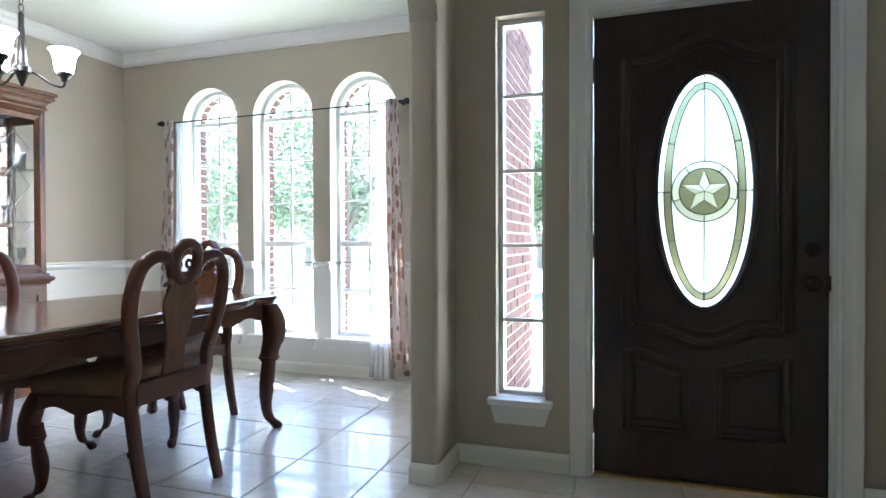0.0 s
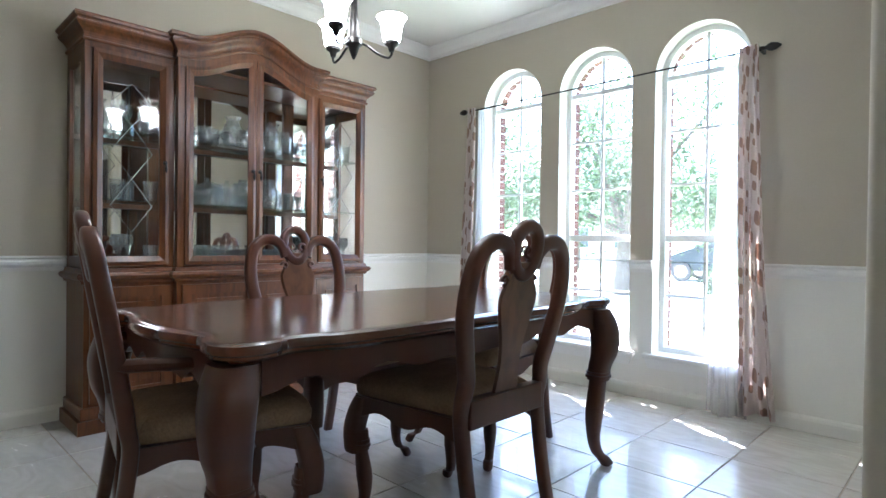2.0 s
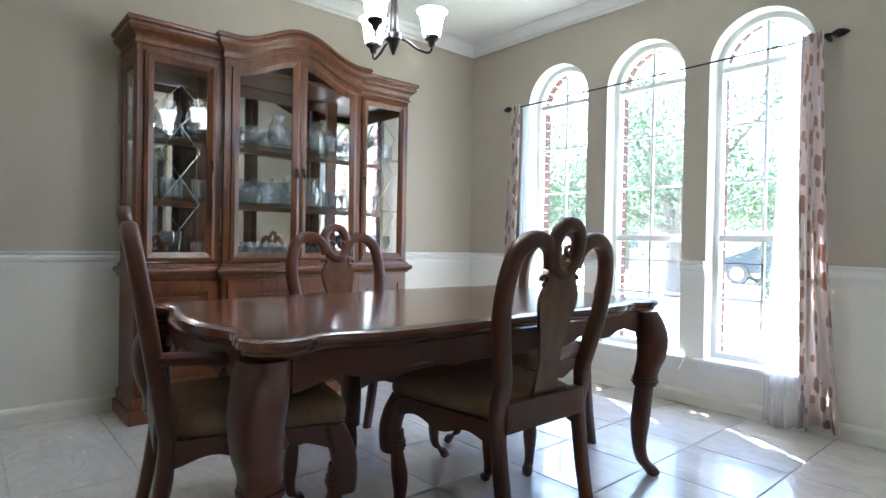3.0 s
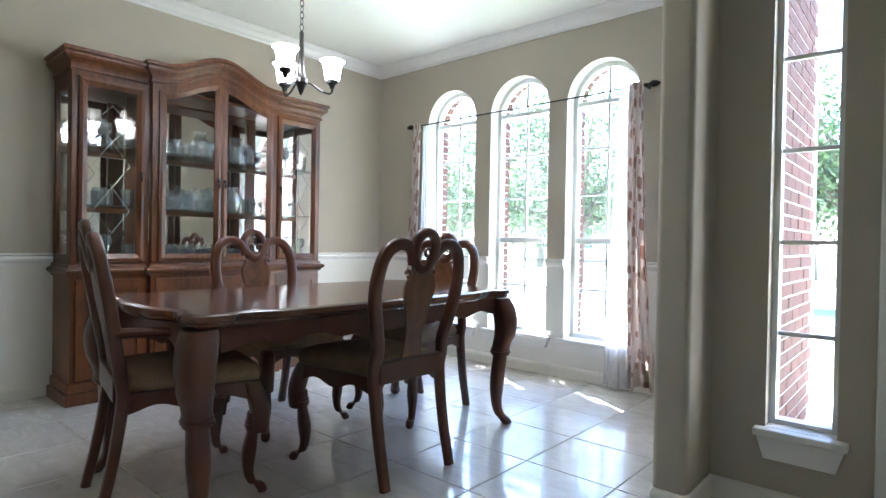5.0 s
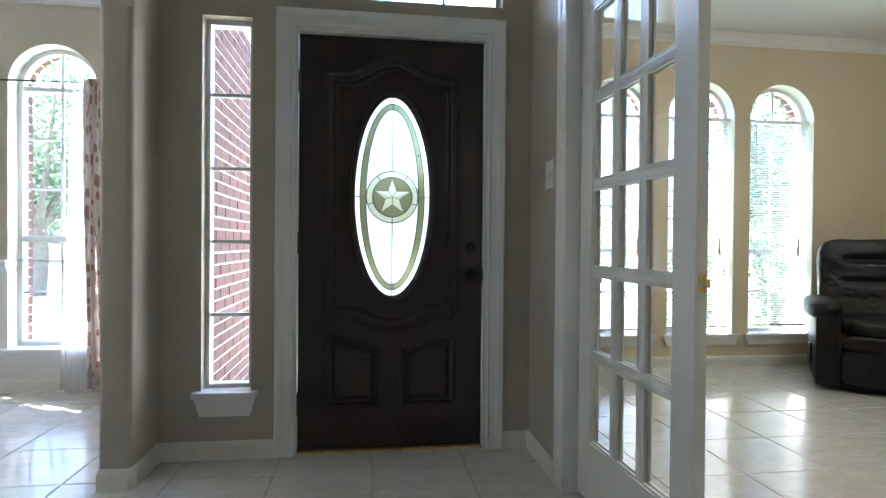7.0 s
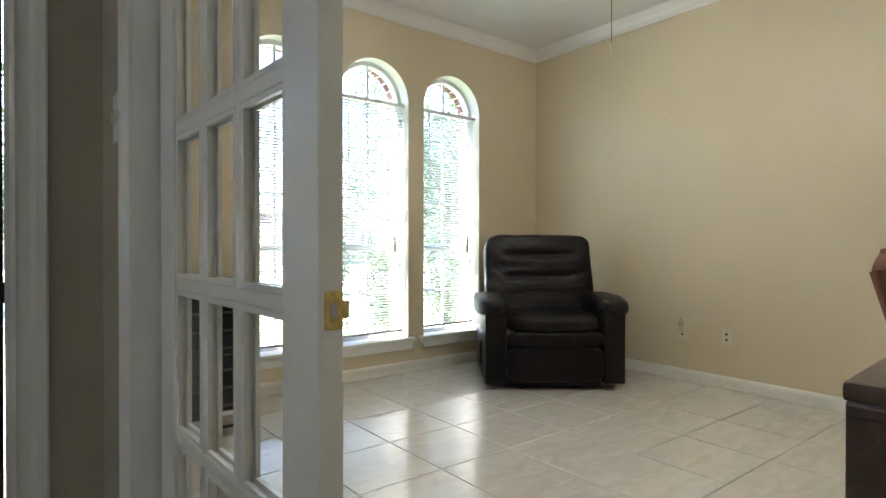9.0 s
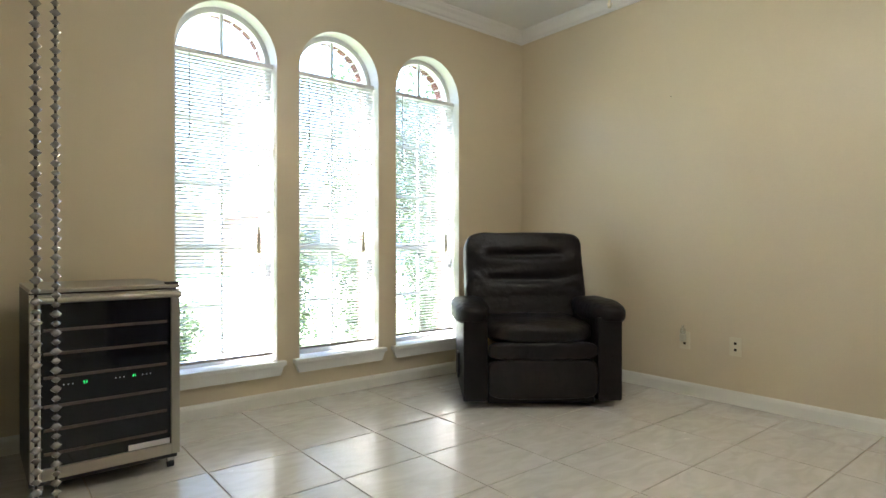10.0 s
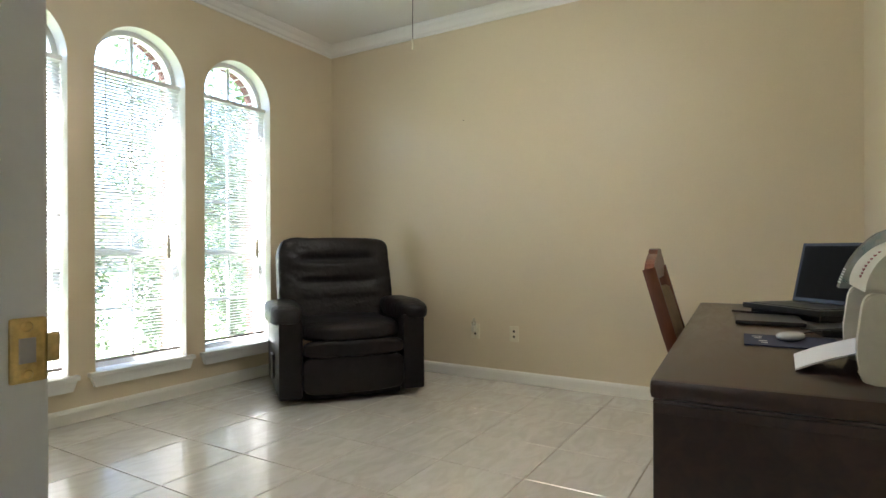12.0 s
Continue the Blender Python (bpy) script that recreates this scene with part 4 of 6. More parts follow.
    if arms:
        for sx in (-1, 1):
            am = spline([(sx * 0.225, back(0.66), 0.665), (sx * 0.262, -0.16, 0.668), (sx * 0.272, 0.0, 0.655), (sx * 0.262, 0.09, 0.66), (sx * 0.235, 0.135, 0.668)], 20)
            part("armrest", tube(bmesh.new(), am, 0.024, 10, 0.75, up=(0, 0, 1)), MAHOG, ch, smooth=True)
            sm = spline([(sx * 0.262, 0.06, 0.65), (sx * 0.262, 0.045, 0.60), (sx * 0.255, 0.02, 0.54), (sx * 0.25, 0.03, 0.47), (sx * 0.238, 0.05, 0.40)], 20)
            part("arm_support", tube(bmesh.new(), sm, [0.026 - 0.008 * math.sin(math.pi * i / 20) for i in range(21)], 10, 1.0, up=(1, 0, 0)), MAHOG, ch, smooth=True)
    return ch


SPLAT = wood("burl_splat", (0.075, 0.026, 0.011), (0.21, 0.085, 0.034), 0.3, 5.0, (4, 4, 2), 0.3)
side = dining_chair("dining_chair", "dark mahogany dining chair with vase splat and brown cushion", pose(-1.955, 1.806, 0, 0, 0, 90))
copy_thing(side, pose(-2.745, 1.84, 0, 0, 0, -90))
copy_thing(side, pose(-2.375, 2.475, 0, 0, 0, 180))
dining_chair("dining_armchair", "dark mahogany armchair with vase splat at the table's head", pose(-2.305, 1.085, 0, 0, 0, -11), True)

# china cabinet against the west wall; u runs along the wall
cab = thing("china_cabinet", "cherry china cabinet with arched cornice, glass doors and mirrored back", "china cabinet")
CB = DIN_W + 0.018
FL, CE = -3.825, -3.78
Y0, YA, YM, YB, Y1 = 1.105, 1.538, 1.992, 2.432, 2.86
bm = boxes((CB, FL + 0.03, Y0 - 0.03, Y1 + 0.03, 0.0, 0.07), (CB, CE + 0.03, YA - 0.03, YB + 0.03, 0.0, 0.07))
part("plinth", bm, CHERRY, cab)
bm = boxes((CB, FL + 0.015, Y0 - 0.015, Y1 + 0.015, 0.07, 0.13), (CB, CE + 0.015, YA - 0.015, YB + 0.015, 0.07, 0.13), bevel=0.008)
part("base_moulding", bm, CHERRY, cab)
part("lower_body", boxes((CB, FL, Y0, Y1, 0.13, 0.755), (CB, CE, YA, YB, 0.13, 0.755)), CHERRY, cab)


def panel_door(y0, y1, z0, z1, x):
    d = part("door", boxes((x, x + 0.018, y0, y0 + 0.05, z0, z1), (x, x + 0.018, y1 - 0.05, y1, z0, z1), (x, x + 0.018, y0 + 0.05, y1 - 0.05, z0, z0 + 0.055), (x, x + 0.018, y0 + 0.05, y1 - 0.05, z1 - 0.055, z1), (x, x + 0.006, y0 + 0.05, y1 - 0.05, z0 + 0.055, z1 - 0.055)), CHERRY, cab)
    part("raised_panel", boxes((x + 0.004, x + 0.014, y0 + 0.075, y1 - 0.075, z0 + 0.08, z1 - 0.08), bevel=0.005), CHERRY, d)
    return d


for y0, y1, x in ((Y0 + 0.025, YA - 0.02, FL), (YA + 0.025, YM - 0.003, CE), (YM + 0.003, YB - 0.025, CE), (YB + 0.02, Y1 - 0.025, FL)):
    panel_door(y0, y1, 0.15, 0.735, x)


def ledge(name, path, z, sec):
    return part(name, sweep(bmesh.new(), [(x, y, z) for x, y in path], sec), CHERRY, cab)


OUT = [(CB, Y0), (FL, Y0), (FL, YA), (CE, YA), (CE, YB), (FL, YB), (FL, Y1), (CB, Y1)]
ledge("waist_moulding", OUT, 0.755, [(-0.02, 0), (0.012, 0), (0.018, 0.015), (0.032, 0.025), (0.038, 0.04), (0.030, 0.052), (0.014, 0.056), (0.010, 0.075), (-0.02, 0.075)])
# upper case: back, top, sides and posts round the glass
UZ0, UZ1 = 0.83, 1.975
part("mirror_back", boxes((CB + 0.014, CB + 0.018, Y0 + 0.03, Y1 - 0.03, UZ0, UZ1 - 0.03)), MIRROR, cab, "mirrored back panel")
part("back_panel", boxes((CB, CB + 0.013, Y0 + 0.02, Y1 - 0.02, UZ0, UZ1)), CHERRY, cab)
part("back_post", boxes((CB + 0.018, CB + 0.03, YA - 0.03, YA + 0.045, UZ0, UZ1 - 0.03)), CHERRY, cab)
part("back_post", boxes((CB + 0.018, CB + 0.03, YB - 0.045, YB + 0.03, UZ0, UZ1 - 0.03)), CHERRY, cab)
part("deck", boxes((CB, FL, Y0, Y1, UZ0 - 0.02, UZ0 + 0.01), (CB, CE, YA, YB, UZ0 - 0.02, UZ0 + 0.01)), CHERRY, cab)
part("roof_board", boxes((CB, FL - 0.003, Y0 + 0.003, Y1 - 0.003, UZ1 - 0.02, UZ1)), CHERRY, cab)
for y0, y1, x in ((Y0, Y0 + 0.045, FL), (YA - 0.045, YA, FL), (YA, YA + 0.04, CE), (YB - 0.04, YB, CE), (YB, YB + 0.045, FL), (Y1 - 0.045, Y1, FL)):
    part("post", boxes((x - 0.04, x, y0, y1, UZ0, UZ1 - 0.0285), bevel=0.003), CHERRY, cab)
for yy in (Y0, Y1 - 0.02):
    part("side_frame", boxes((CB, CB + 0.05, yy, yy + 0.02, UZ0, UZ1), (FL - 0.075, FL - 0.04, yy, yy + 0.02, UZ0, UZ1), (CB + 0.05, FL - 0.075, yy, yy + 0.02, UZ0, UZ0 + 0.06), (CB + 0.05, FL - 0.075, yy, yy + 0.02, UZ1 - 0.09, UZ1)), CHERRY, cab)
    part("side_glass", boxes((CB + 0.05, FL - 0.075, yy + 0.008, yy + 0.012, UZ0 + 0.06, UZ1 - 0.09)), PANE, cab)


def curve_z(y):
    """Height of the arched head over the middle bay."""
    u = abs(y - YM) / (YB - YM)
    return 0.125 * (0.5 + 0.5 * math.cos(math.pi * min(1, u / 0.92)))


def glass_door(y0, y1, x, arched):
    t = 0.045
    n = 14
    ys = [y0 + (y1 - y0) * i / n for i in range(n + 1)]
    hi = UZ1 - 0.03
    top = [hi + (curve_z(y) if arched else 0) for y in ys]
    outer_l = [(y0, UZ0 + 0.015)] + [(y, z) for y, z in zip(ys, top)] + [(y1, UZ0 + 0.015)]
    yi = [y0 + t + (y1 - y0 - 2 * t) * i / n for i in range(n + 1)]
    inner_l = [(y0 + t, UZ0 + 0.065)] + [(y, hi - t - 0.005 + (curve_z(y) if arched else 0)) for y in yi] + [(y1 - t, UZ0 + 0.065)]
    bm = bmesh.new()
    rings = [[(x - 0.004, a, b), (x + 0.016, a, b), (x + 0.020, a + (c - a) * 0.4, b + (d - b) * 0.4), (x + 0.008, c, d), (x - 0.004, c, d)] for (a, b), (c, d) in zip(outer_l, inner_l)]
    rings.append(rings[0])
    loft(bm, rings, caps=False)
    d = part("glass_door", bm, CHERRY, cab)
    bm = bmesh.new()
    bm.faces.new([bm.verts.new((x, a, b)) for a, b in inner_l])
    part("pane", bm, PANE, d)
    return d, inner_l


d1, il = glass_door(Y0 + 0.035, YA - 0.035, FL, False)
CAME = mat("silver_came", (0.6, 0.6, 0.58), 0.25, 0.9)


def diamonds(d, yc, hw=0.10):
    for za, zb in ((1.02, 1.30), (1.30, 1.58), (1.58, 1.80)):
        zm = (za + zb) / 2
        x = FL + 0.002
        part("leaded_diamond", tube(bmesh.new(), [(x, yc, za), (x, yc + hw, zm), (x, yc, zb), (x, yc - hw, zm), (x, yc, za)], 0.0025, 5, up=(1, 0, 0)), CAME, d, "silver leaded diamond tracery")


diamonds(d1, (Y0 + YA) / 2)
d2, _ = glass_door(YA + 0.038, YM - 0.002, CE, True)
d3, _ = glass_door(YM + 0.002, YB - 0.038, CE, True)
d4, il = glass_door(YB + 0.035, Y1 - 0.035, FL, False)
diamonds(d4, (YB + Y1) / 2)
for d, yy, x in ((d1, YA - 0.055, FL), (d2, YM - 0.022, CE), (d3, YM + 0.022, CE), (d4, YB + 0.055, FL)):
    bm = lathe(bmesh.new(), [(0, 0), (0.012, 0), (0.012, 0.005), (0.005, 0.009), (0.005, 0.016), (0, 0.017)], 12, (0, 0, 0))
    k = part("pull", bm, IRON, d, "dark bronze drop pull", True, pose(x + 0.018, yy, 1.40, 0, 90, 0))
    part("drop", tube(bmesh.new(), spline([(x + 0.033, yy, 1.40), (x + 0.036, yy, 1.37), (x + 0.034, yy, 1.345)], 8), [0.003, 0.004, 0.005, 0.007, 0.008, 0.008, 0.006, 0.004, 0.002], 8, up=(0, 1, 0)), IRON, d, smooth=True)
# frieze over the middle bay, and the cornice that rises with it
n = 40
ys = [YA + (YB - YA) * i / n for i in range(n + 1)]
bm = bmesh.new()
prism(bm, [(y, UZ1 - 0.028 + curve_z(y)) for y in ys] + [(y, UZ1 + 0.11 + curve_z(y)) for y in ys[::-1]], CB, CE, flip=True)
part("frieze", bm, CHERRY, cab)
part("frieze", boxes((CB, FL, Y0, YA, UZ1 - 0.028, UZ1 + 0.05)), CHERRY, cab)
part("frieze", boxes((CB, FL, YB, Y1, UZ1 - 0.028, UZ1 + 0.05)), CHERRY, cab)
COR = [(-0.01, 0), (0.008, 0), (0.012, 0.006), (0.012, 0.014), (0.005, 0.017), (0.005, 0.030), (0.010, 0.042), (0.022, 0.056), (0.038, 0.068), (0.046, 0.080), (0.046, 0.088), (0.040, 0.091), (0.042, 0.098), (0.054, 0.104), (0.057, 0.114), (0.053, 0.125), (-0.01, 0.125)]
part("cornice", sweep(bmesh.new(), [(CB, YB, UZ1), (FL, YB, UZ1), (FL, Y1, UZ1), (CB, Y1, UZ1)], COR), CHERRY, cab)
part("cornice", sweep(bmesh.new(), [(CB, Y0, UZ1), (FL, Y0, UZ1), (FL, YA, UZ1), (CB, YA, UZ1)], COR), CHERRY, cab)
bm = bmesh.new()
rings = [[(CB, YA - o, UZ1 + h + 0.002) for o, h in COR]]
rings += [[(CE + o, y + (-o if i == 0 else o if i == n else 0), UZ1 + 0.012 + curve_z(y) + h) for o, h in COR] for i, y in enumerate(ys)]
rings += [[(CB, YB + o, UZ1 + h + 0.002) for o, h in COR]]
loft(bm, rings)
part("cornice", bm, CHERRY, cab, "arched cornice", True)
for z in (1.19, 1.555):
    # dark band under each shelf, built as a cherry strip at the back
    part("shelf_band", boxes((CB + 0.019, CB + 0.042, Y0 + 0.022, Y1 - 0.022, z - 0.034, z - 0.005)), CHERRY, cab)
    part("shelf", boxes((CB + 0.043, FL - 0.05, Y0 + 0.022, Y1 - 0.022, z - 0.004, z + 0.004)), SHELFG, cab, "glass shelf")

# glassware on the deck and shelves
def vessel(name, label, prof, at, group="glassware in the cabinet"):
    t = tagged(part(name, lathe(bmesh.new(), prof, 16), GLASSW, None, m=pose(*at)), label, name.replace("_", " "), group)
    return t


GOB = [(0.032, 0), (0.03, 0.003), (0.005, 0.008), (0.004, 0.07), (0.012, 0.08), (0.033, 0.11), (0.036, 0.14), (0.03, 0.17), (0.028, 0.17), (0.034, 0.14), (0.03, 0.112), (0.0, 0.085)]
TUM = [(0.03, 0), (0.033, 0.01), (0.037, 0.10), (0.039, 0.11), (0.036, 0.11), (0.031, 0.012), (0.0, 0.012)]
BOWL = [(0.04, 0), (0.045, 0.012), (0.085, 0.055), (0.10, 0.08), (0.095, 0.082), (0.075, 0.055), (0.03, 0.018), (0.0, 0.018)]
VASE = [(0.045, 0), (0.05, 0.01), (0.062, 0.07), (0.055, 0.12), (0.035, 0.155), (0.05, 0.185), (0.046, 0.186), (0.03, 0.155), (0.05, 0.12), (0.05, 0.02), (0.0, 0.018)]
JAR = [(0.055, 0), (0.06, 0.01), (0.072, 0.06), (0.062, 0.105), (0.068, 0.11), (0.055, 0.125), (0.02, 0.145), (0.008, 0.15), (0.016, 0.165), (0.0, 0.175)]
PLATTER = [(0.05, 0), (0.06, 0.006), (0.12, 0.02), (0.13, 0.028), (0.11, 0.022), (0.05, 0.01), (0.0, 0.01)]
rng = random.Random(5)
kinds = {"wine_glass": (GOB, "clear stemmed wine glass on a cabinet shelf", 0.085), "tumbler": (TUM, "clear cut-glass tumbler on a cabinet shelf", 0.088), "glass_bowl": (BOWL, "clear cut-glass bowl on a cabinet shelf", 0.21),
         "glass_vase": (VASE, "clear cut-glass vase on a cabinet shelf", 0.14), "glass_jar": (JAR, "clear lidded glass jar on a cabinet shelf", 0.16), "glass_platter": (PLATTER, "clear cut-glass platter on a cabinet shelf", 0.27)}
first = {}
plan = {0.842: ["tumbler", "wine_glass", "wine_glass", "tumbler", "|", "glass_bowl", "glass_platter", "tumbler", "glass_bowl", "tumbler", "glass_platter", "glass_bowl", "tumbler", "glass_bowl", "|", "glass_vase", "wine_glass", "tumbler", "wine_glass"],
        1.195: ["tumbler", "tumbler", "tumbler", "tumbler", "|", "glass_vase", "glass_bowl", "glass_jar", "tumbler", "glass_jar", "wine_glass", "glass_bowl", "glass_vase", "glass_jar", "tumbler", "tumbler", "|", "tumbler", "wine_glass", "tumbler"],
        1.560: ["glass_vase", "wine_glass", "wine_glass", "glass_vase", "|", "glass_bowl", "glass_bowl", "tumbler", "glass_vase", "glass_jar", "wine_glass", "wine_glass", "glass_vase", "tumbler", "tumbler", "wine_glass", "|", "tumbler", "wine_glass", "wine_glass", "tumbler"]}
bays = ((Y0 + 0.06, YA - 0.05), (YA + 0.06, YB - 0.06), (YB + 0.06, Y1 - 0.06))
for z, row in plan.items():
    bay, cur = 0, []
    groups = [[]]
    for k in row:
        if k == "|":
            groups.append([])
        else:
            groups[-1].append(k)
    for (a, b), g in zip(bays, groups):
        total = sum(kinds[k][2] for k in g)
        gap = max(0.0, (b - a - total) / max(1, len(g)))
        squeeze = min(1.0, (b - a) / total)
        y = a
        for i, k in enumerate(g):
            prof, label, w = kinds[k]
            step = w * squeeze + gap
            x = -4.01 + (0.07 if i % 2 else -0.05) * (0.6 if w > 0.15 else 1) * (1 if squeeze == 1 else 1.1)
            at = pose(x + rng.uniform(-0.015, 0.015), y + step / 2, z)
            if k in first:
                copy_thing(first[k], at)
            else:
                first[k] = vessel(k, label, prof, (0, 0, 0))
                first[k].matrix_basis = at
            y += step

# chandelier
CX, CY, CS, CDZ = -2.50, 1.768, 1.06, -0.041
ch = thing("chandelier", "dark bronze three-arm chandelier with lit white bell shades", "chandelier", pose(CX, CY, CDZ) @ Matrix.Diagonal((CS, CS, CS, 1)))
SHADE = glow("lit_opal_glass", (1.0, 0.965, 0.91), 3.8)
part("stem", lathe(bmesh.new(), [(0, 1.685), (0.006, 1.69), (0.016, 1.715), (0.022, 1.735), (0.034, 1.745), (0.034, 1.765), (0.024, 1.775), (0.020, 1.80), (0.014, 1.87), (0.010, 1.95), (0.011, 1.99), (0.004, 2.0), (0, 2.0)], 20), IRON, ch, smooth=True)
for k in range(3):
    a = math.atan2(0.845, 0.537) + 2 * math.pi * k / 3
    arm = part("arm", tube(bmesh.new(), spline([(0.02, 0, 1.755), (0.06, 0, 1.748), (0.11, 0, 1.715), (0.16, 0, 1.70), (0.178, 0, 1.715), (0.178, 0, 1.735)], 20), 0.006, 8, up=(0, 1, 0)), IRON, ch, smooth=True, m=pose(0, 0, 0.277, 0, 0, math.degrees(a)) @ Matrix.Diagonal((0.84, 0.84, 0.84, 1)))
    part("cup", lathe(bmesh.new(), [(0, 1.728), (0.012, 1.73), (0.018, 1.752), (0.034, 1.764), (0.036, 1.778), (0.0, 1.778)], 18, (0.178, 0, 0)), IRON, arm, smooth=True)
    part("shade", lathe(bmesh.new(), [(0.030, 1.776), (0.040, 1.782), (0.046, 1.815), (0.050, 1.85), (0.059, 1.88), (0.072, 1.892), (0.069, 1.894), (0.055, 1.883), (0.046, 1.852), (0.042, 1.815), (0.030, 1.784)], 24, (0.178, 0, 0)), SHADE, arm, "lit white glass bell shade", True)
    lamp = bpy.data.lights.new("bulb", "POINT")
    lamp.energy, lamp.color, lamp.shadow_soft_size = BULB, (1.0, 0.93, 0.82), 0.03
    lo = new("bulb", lamp)
    lo.location = (CX + 0.159 * math.cos(a), CY + 0.159 * math.sin(a), 1.99)
bm = bmesh.new()
z = 2.0
i = 0
CTOP = (DIN_H - CDZ) / CS
while z < CTOP - 0.02:
    pts = [(0.010 * math.cos(t), 0, z + 0.016 + 0.018 * math.sin(t)) if i % 2 else (0, 0.010 * math.cos(t), z + 0.016 + 0.018 * math.sin(t)) for t in (2 * math.pi * j / 10 for j in range(12))]
    tube(bm, pts, 0.0022, 5, up=(0.3, 0.5, 1))
    z += 0.029
    i += 1
part("chain", bm, IRON, ch)
part("canopy", lathe(bmesh.new(), [(0, CTOP - 0.03), (0.02, CTOP - 0.028), (0.06, CTOP - 0.006), (0.062, CTOP), (0, CTOP)], 20), IRON, ch, smooth=True)

# curtains
SHEER = cloth("white_sheer", (0.95, 0.95, 0.96), 0.6)
n_, l_ = SHEER.node_tree.nodes, SHEER.node_tree.links
tr_, mx_ = n_.new("ShaderNodeBsdfTransparent"), n_.new("ShaderNodeMixShader")
mx_.inputs[0].default_value = 0.6
l_.new(n_["Material Output"].inputs[0].links[0].from_socket, mx_.inputs[1])
l_.new(tr_.outputs[0], mx_.inputs[2])
l_.new(mx_.outputs[0], n_["Material Output"].inputs[0])
LEAFC = cloth("leaf_print_linen", (0.75, 0.66, 0.62), 0.5)
n_, l_ = LEAFC.node_tree.nodes, LEAFC.node_tree.links
co_, mp_, vo_, cmp_, mix_ = n_.new("ShaderNodeTexCoord"), n_.new("ShaderNodeMapping"), n_.new("ShaderNodeTexVoronoi"), n_.new("ShaderNodeMath"), n_.new("ShaderNodeMix")
mp_.inputs["Scale"].default_value = (15, 1, 9.5)
mp_.inputs["Rotation"].default_value = (0, 0, 0.45)
vo_.distance = "MINKOWSKI"
vo_.inputs["Exponent"].default_value = 1.45
vo_.inputs["Scale"].default_value, vo_.inputs["Randomness"].default_value = 1.0, 0.75
l_.new(co_.outputs["UV"], mp_.inputs[0])
l_.new(mp_.outputs[0], vo_.inputs["Vector"])
cmp_.operation, cmp_.inputs[1].default_value = "LESS_THAN", 0.5
l_.new(vo_.outputs["Distance"], cmp_.inputs[0])
mix_.data_type = "RGBA"
mix_.inputs[6].default_value, mix_.inputs[7].default_value = (0.78, 0.70, 0.66, 1), (0.43, 0.295, 0.235, 1)
l_.new(cmp_.outputs[0], mix_.inputs[0])
l_.new(mix_.outputs[2], n_["Principled BSDF"].inputs["Base Color"])
l_.new(mix_.outputs[2], [x for x in n_ if x.type == "BSDF_TRANSLUCENT"][0].inputs[0])


def drape(name, label, xa, xb, xa2, xb2, z0, z1, folds, amp, material, y=3.79, seed=1):
    """A gathered panel from the rod to near the floor; widths at top (xa, xb) and foot (xa2, xb2)."""
    rg = random.Random(seed)
    ph = [rg.uniform(-0.5, 0.5) for _ in range(folds + 1)]
    cols, rows = folds * 12, 26
    me = bpy.data.meshes.new("panel")
    verts, faces, uvs = [], [], []
    for j in range(rows + 1):
        v = j / rows
        for i in range(cols + 1):
            u = i / cols
            a, b = xa + (xa2 - xa) * v ** 1.6, xb + (xb2 - xb) * v ** 1.6
            wob = math.sin(2 * math.pi * folds * u + ph[min(folds, int(u * folds))] * 0.6 + 0.8 * math.sin(2.2 * v + seed))
            x = a + (b - a) * u + 0.006 * math.sin(5 * v + 9 * u + seed)
            yy = y + amp * (0.7 + 0.5 * v) * wob + 0.01 * math.sin(3 * v + seed)
            verts.append((x, yy, z1 + (z0 - z1) * v + (0.012 * math.sin(7 * u + seed) if j == rows else 0)))
            uvs.append((u * folds * 0.11, 0, v * 2.05))
    for j in range(rows):
        for i in range(cols):
            k = j * (cols + 1) + i
            faces.append((k, k + 1, k + cols + 2, k + cols + 1))
    me.from_pydata(verts, [], faces)
    lay = me.uv_layers.new(name="UVMap")
    for lp in me.loops:
        q = uvs[lp.vertex_index]
        lay.data[lp.index].uv = (q[0], q[2])
    me.materials.append(material)
    for p in me.polygons:
        p.use_smooth = True
    cu = tagged(new(name, me), label, "curtain", "curtains")
    so = cu.modifiers.new("thickness", "SOLIDIFY")
    so.thickness = 0.0012
    return cu


mp_.inputs["Scale"].default_value = (17, 9.2, 1)
mp_.inputs["Rotation"].default_value = (0, 0, 0.5)
drape("sheer_curtain", "white sheer curtain hanging from the rod to the floor", -1.70, -1.57, -1.755, -1.53, 0.015, 2.062, 5, 0.016, SHEER, 3.785, 2)
drape("patterned_curtain", "cream curtain with brown leaf print hanging by the window", -1.592, -1.50, -1.578, -1.382, 0.05, 2.095, 3, 0.022, LEAFC, 3.76, 4)
drape("sheer_curtain", "white sheer curtain hanging from the rod to the floor", -3.56, -3.43, -3.59, -3.24, 0.015, 2.06, 6, 0.016, SHEER, 3.785, 7)
drape("patterned_curtain", "cream curtain with brown leaf print hanging by the window", -3.64, -3.555, -3.71, -3.575, 0.05, 2.075, 3, 0.022, LEAFC, 3.76, 9)
rod = thing("curtain_rod", "thin dark bronze curtain rod with carved finials", "curtain rod", pose(0, 3.77, 2.056))
part("pole", tube(bmesh.new(), [(-3.63, 0, 0), (-1.495, 0, 0.016)], 0.0055, 10), IRON, rod, smooth=True)
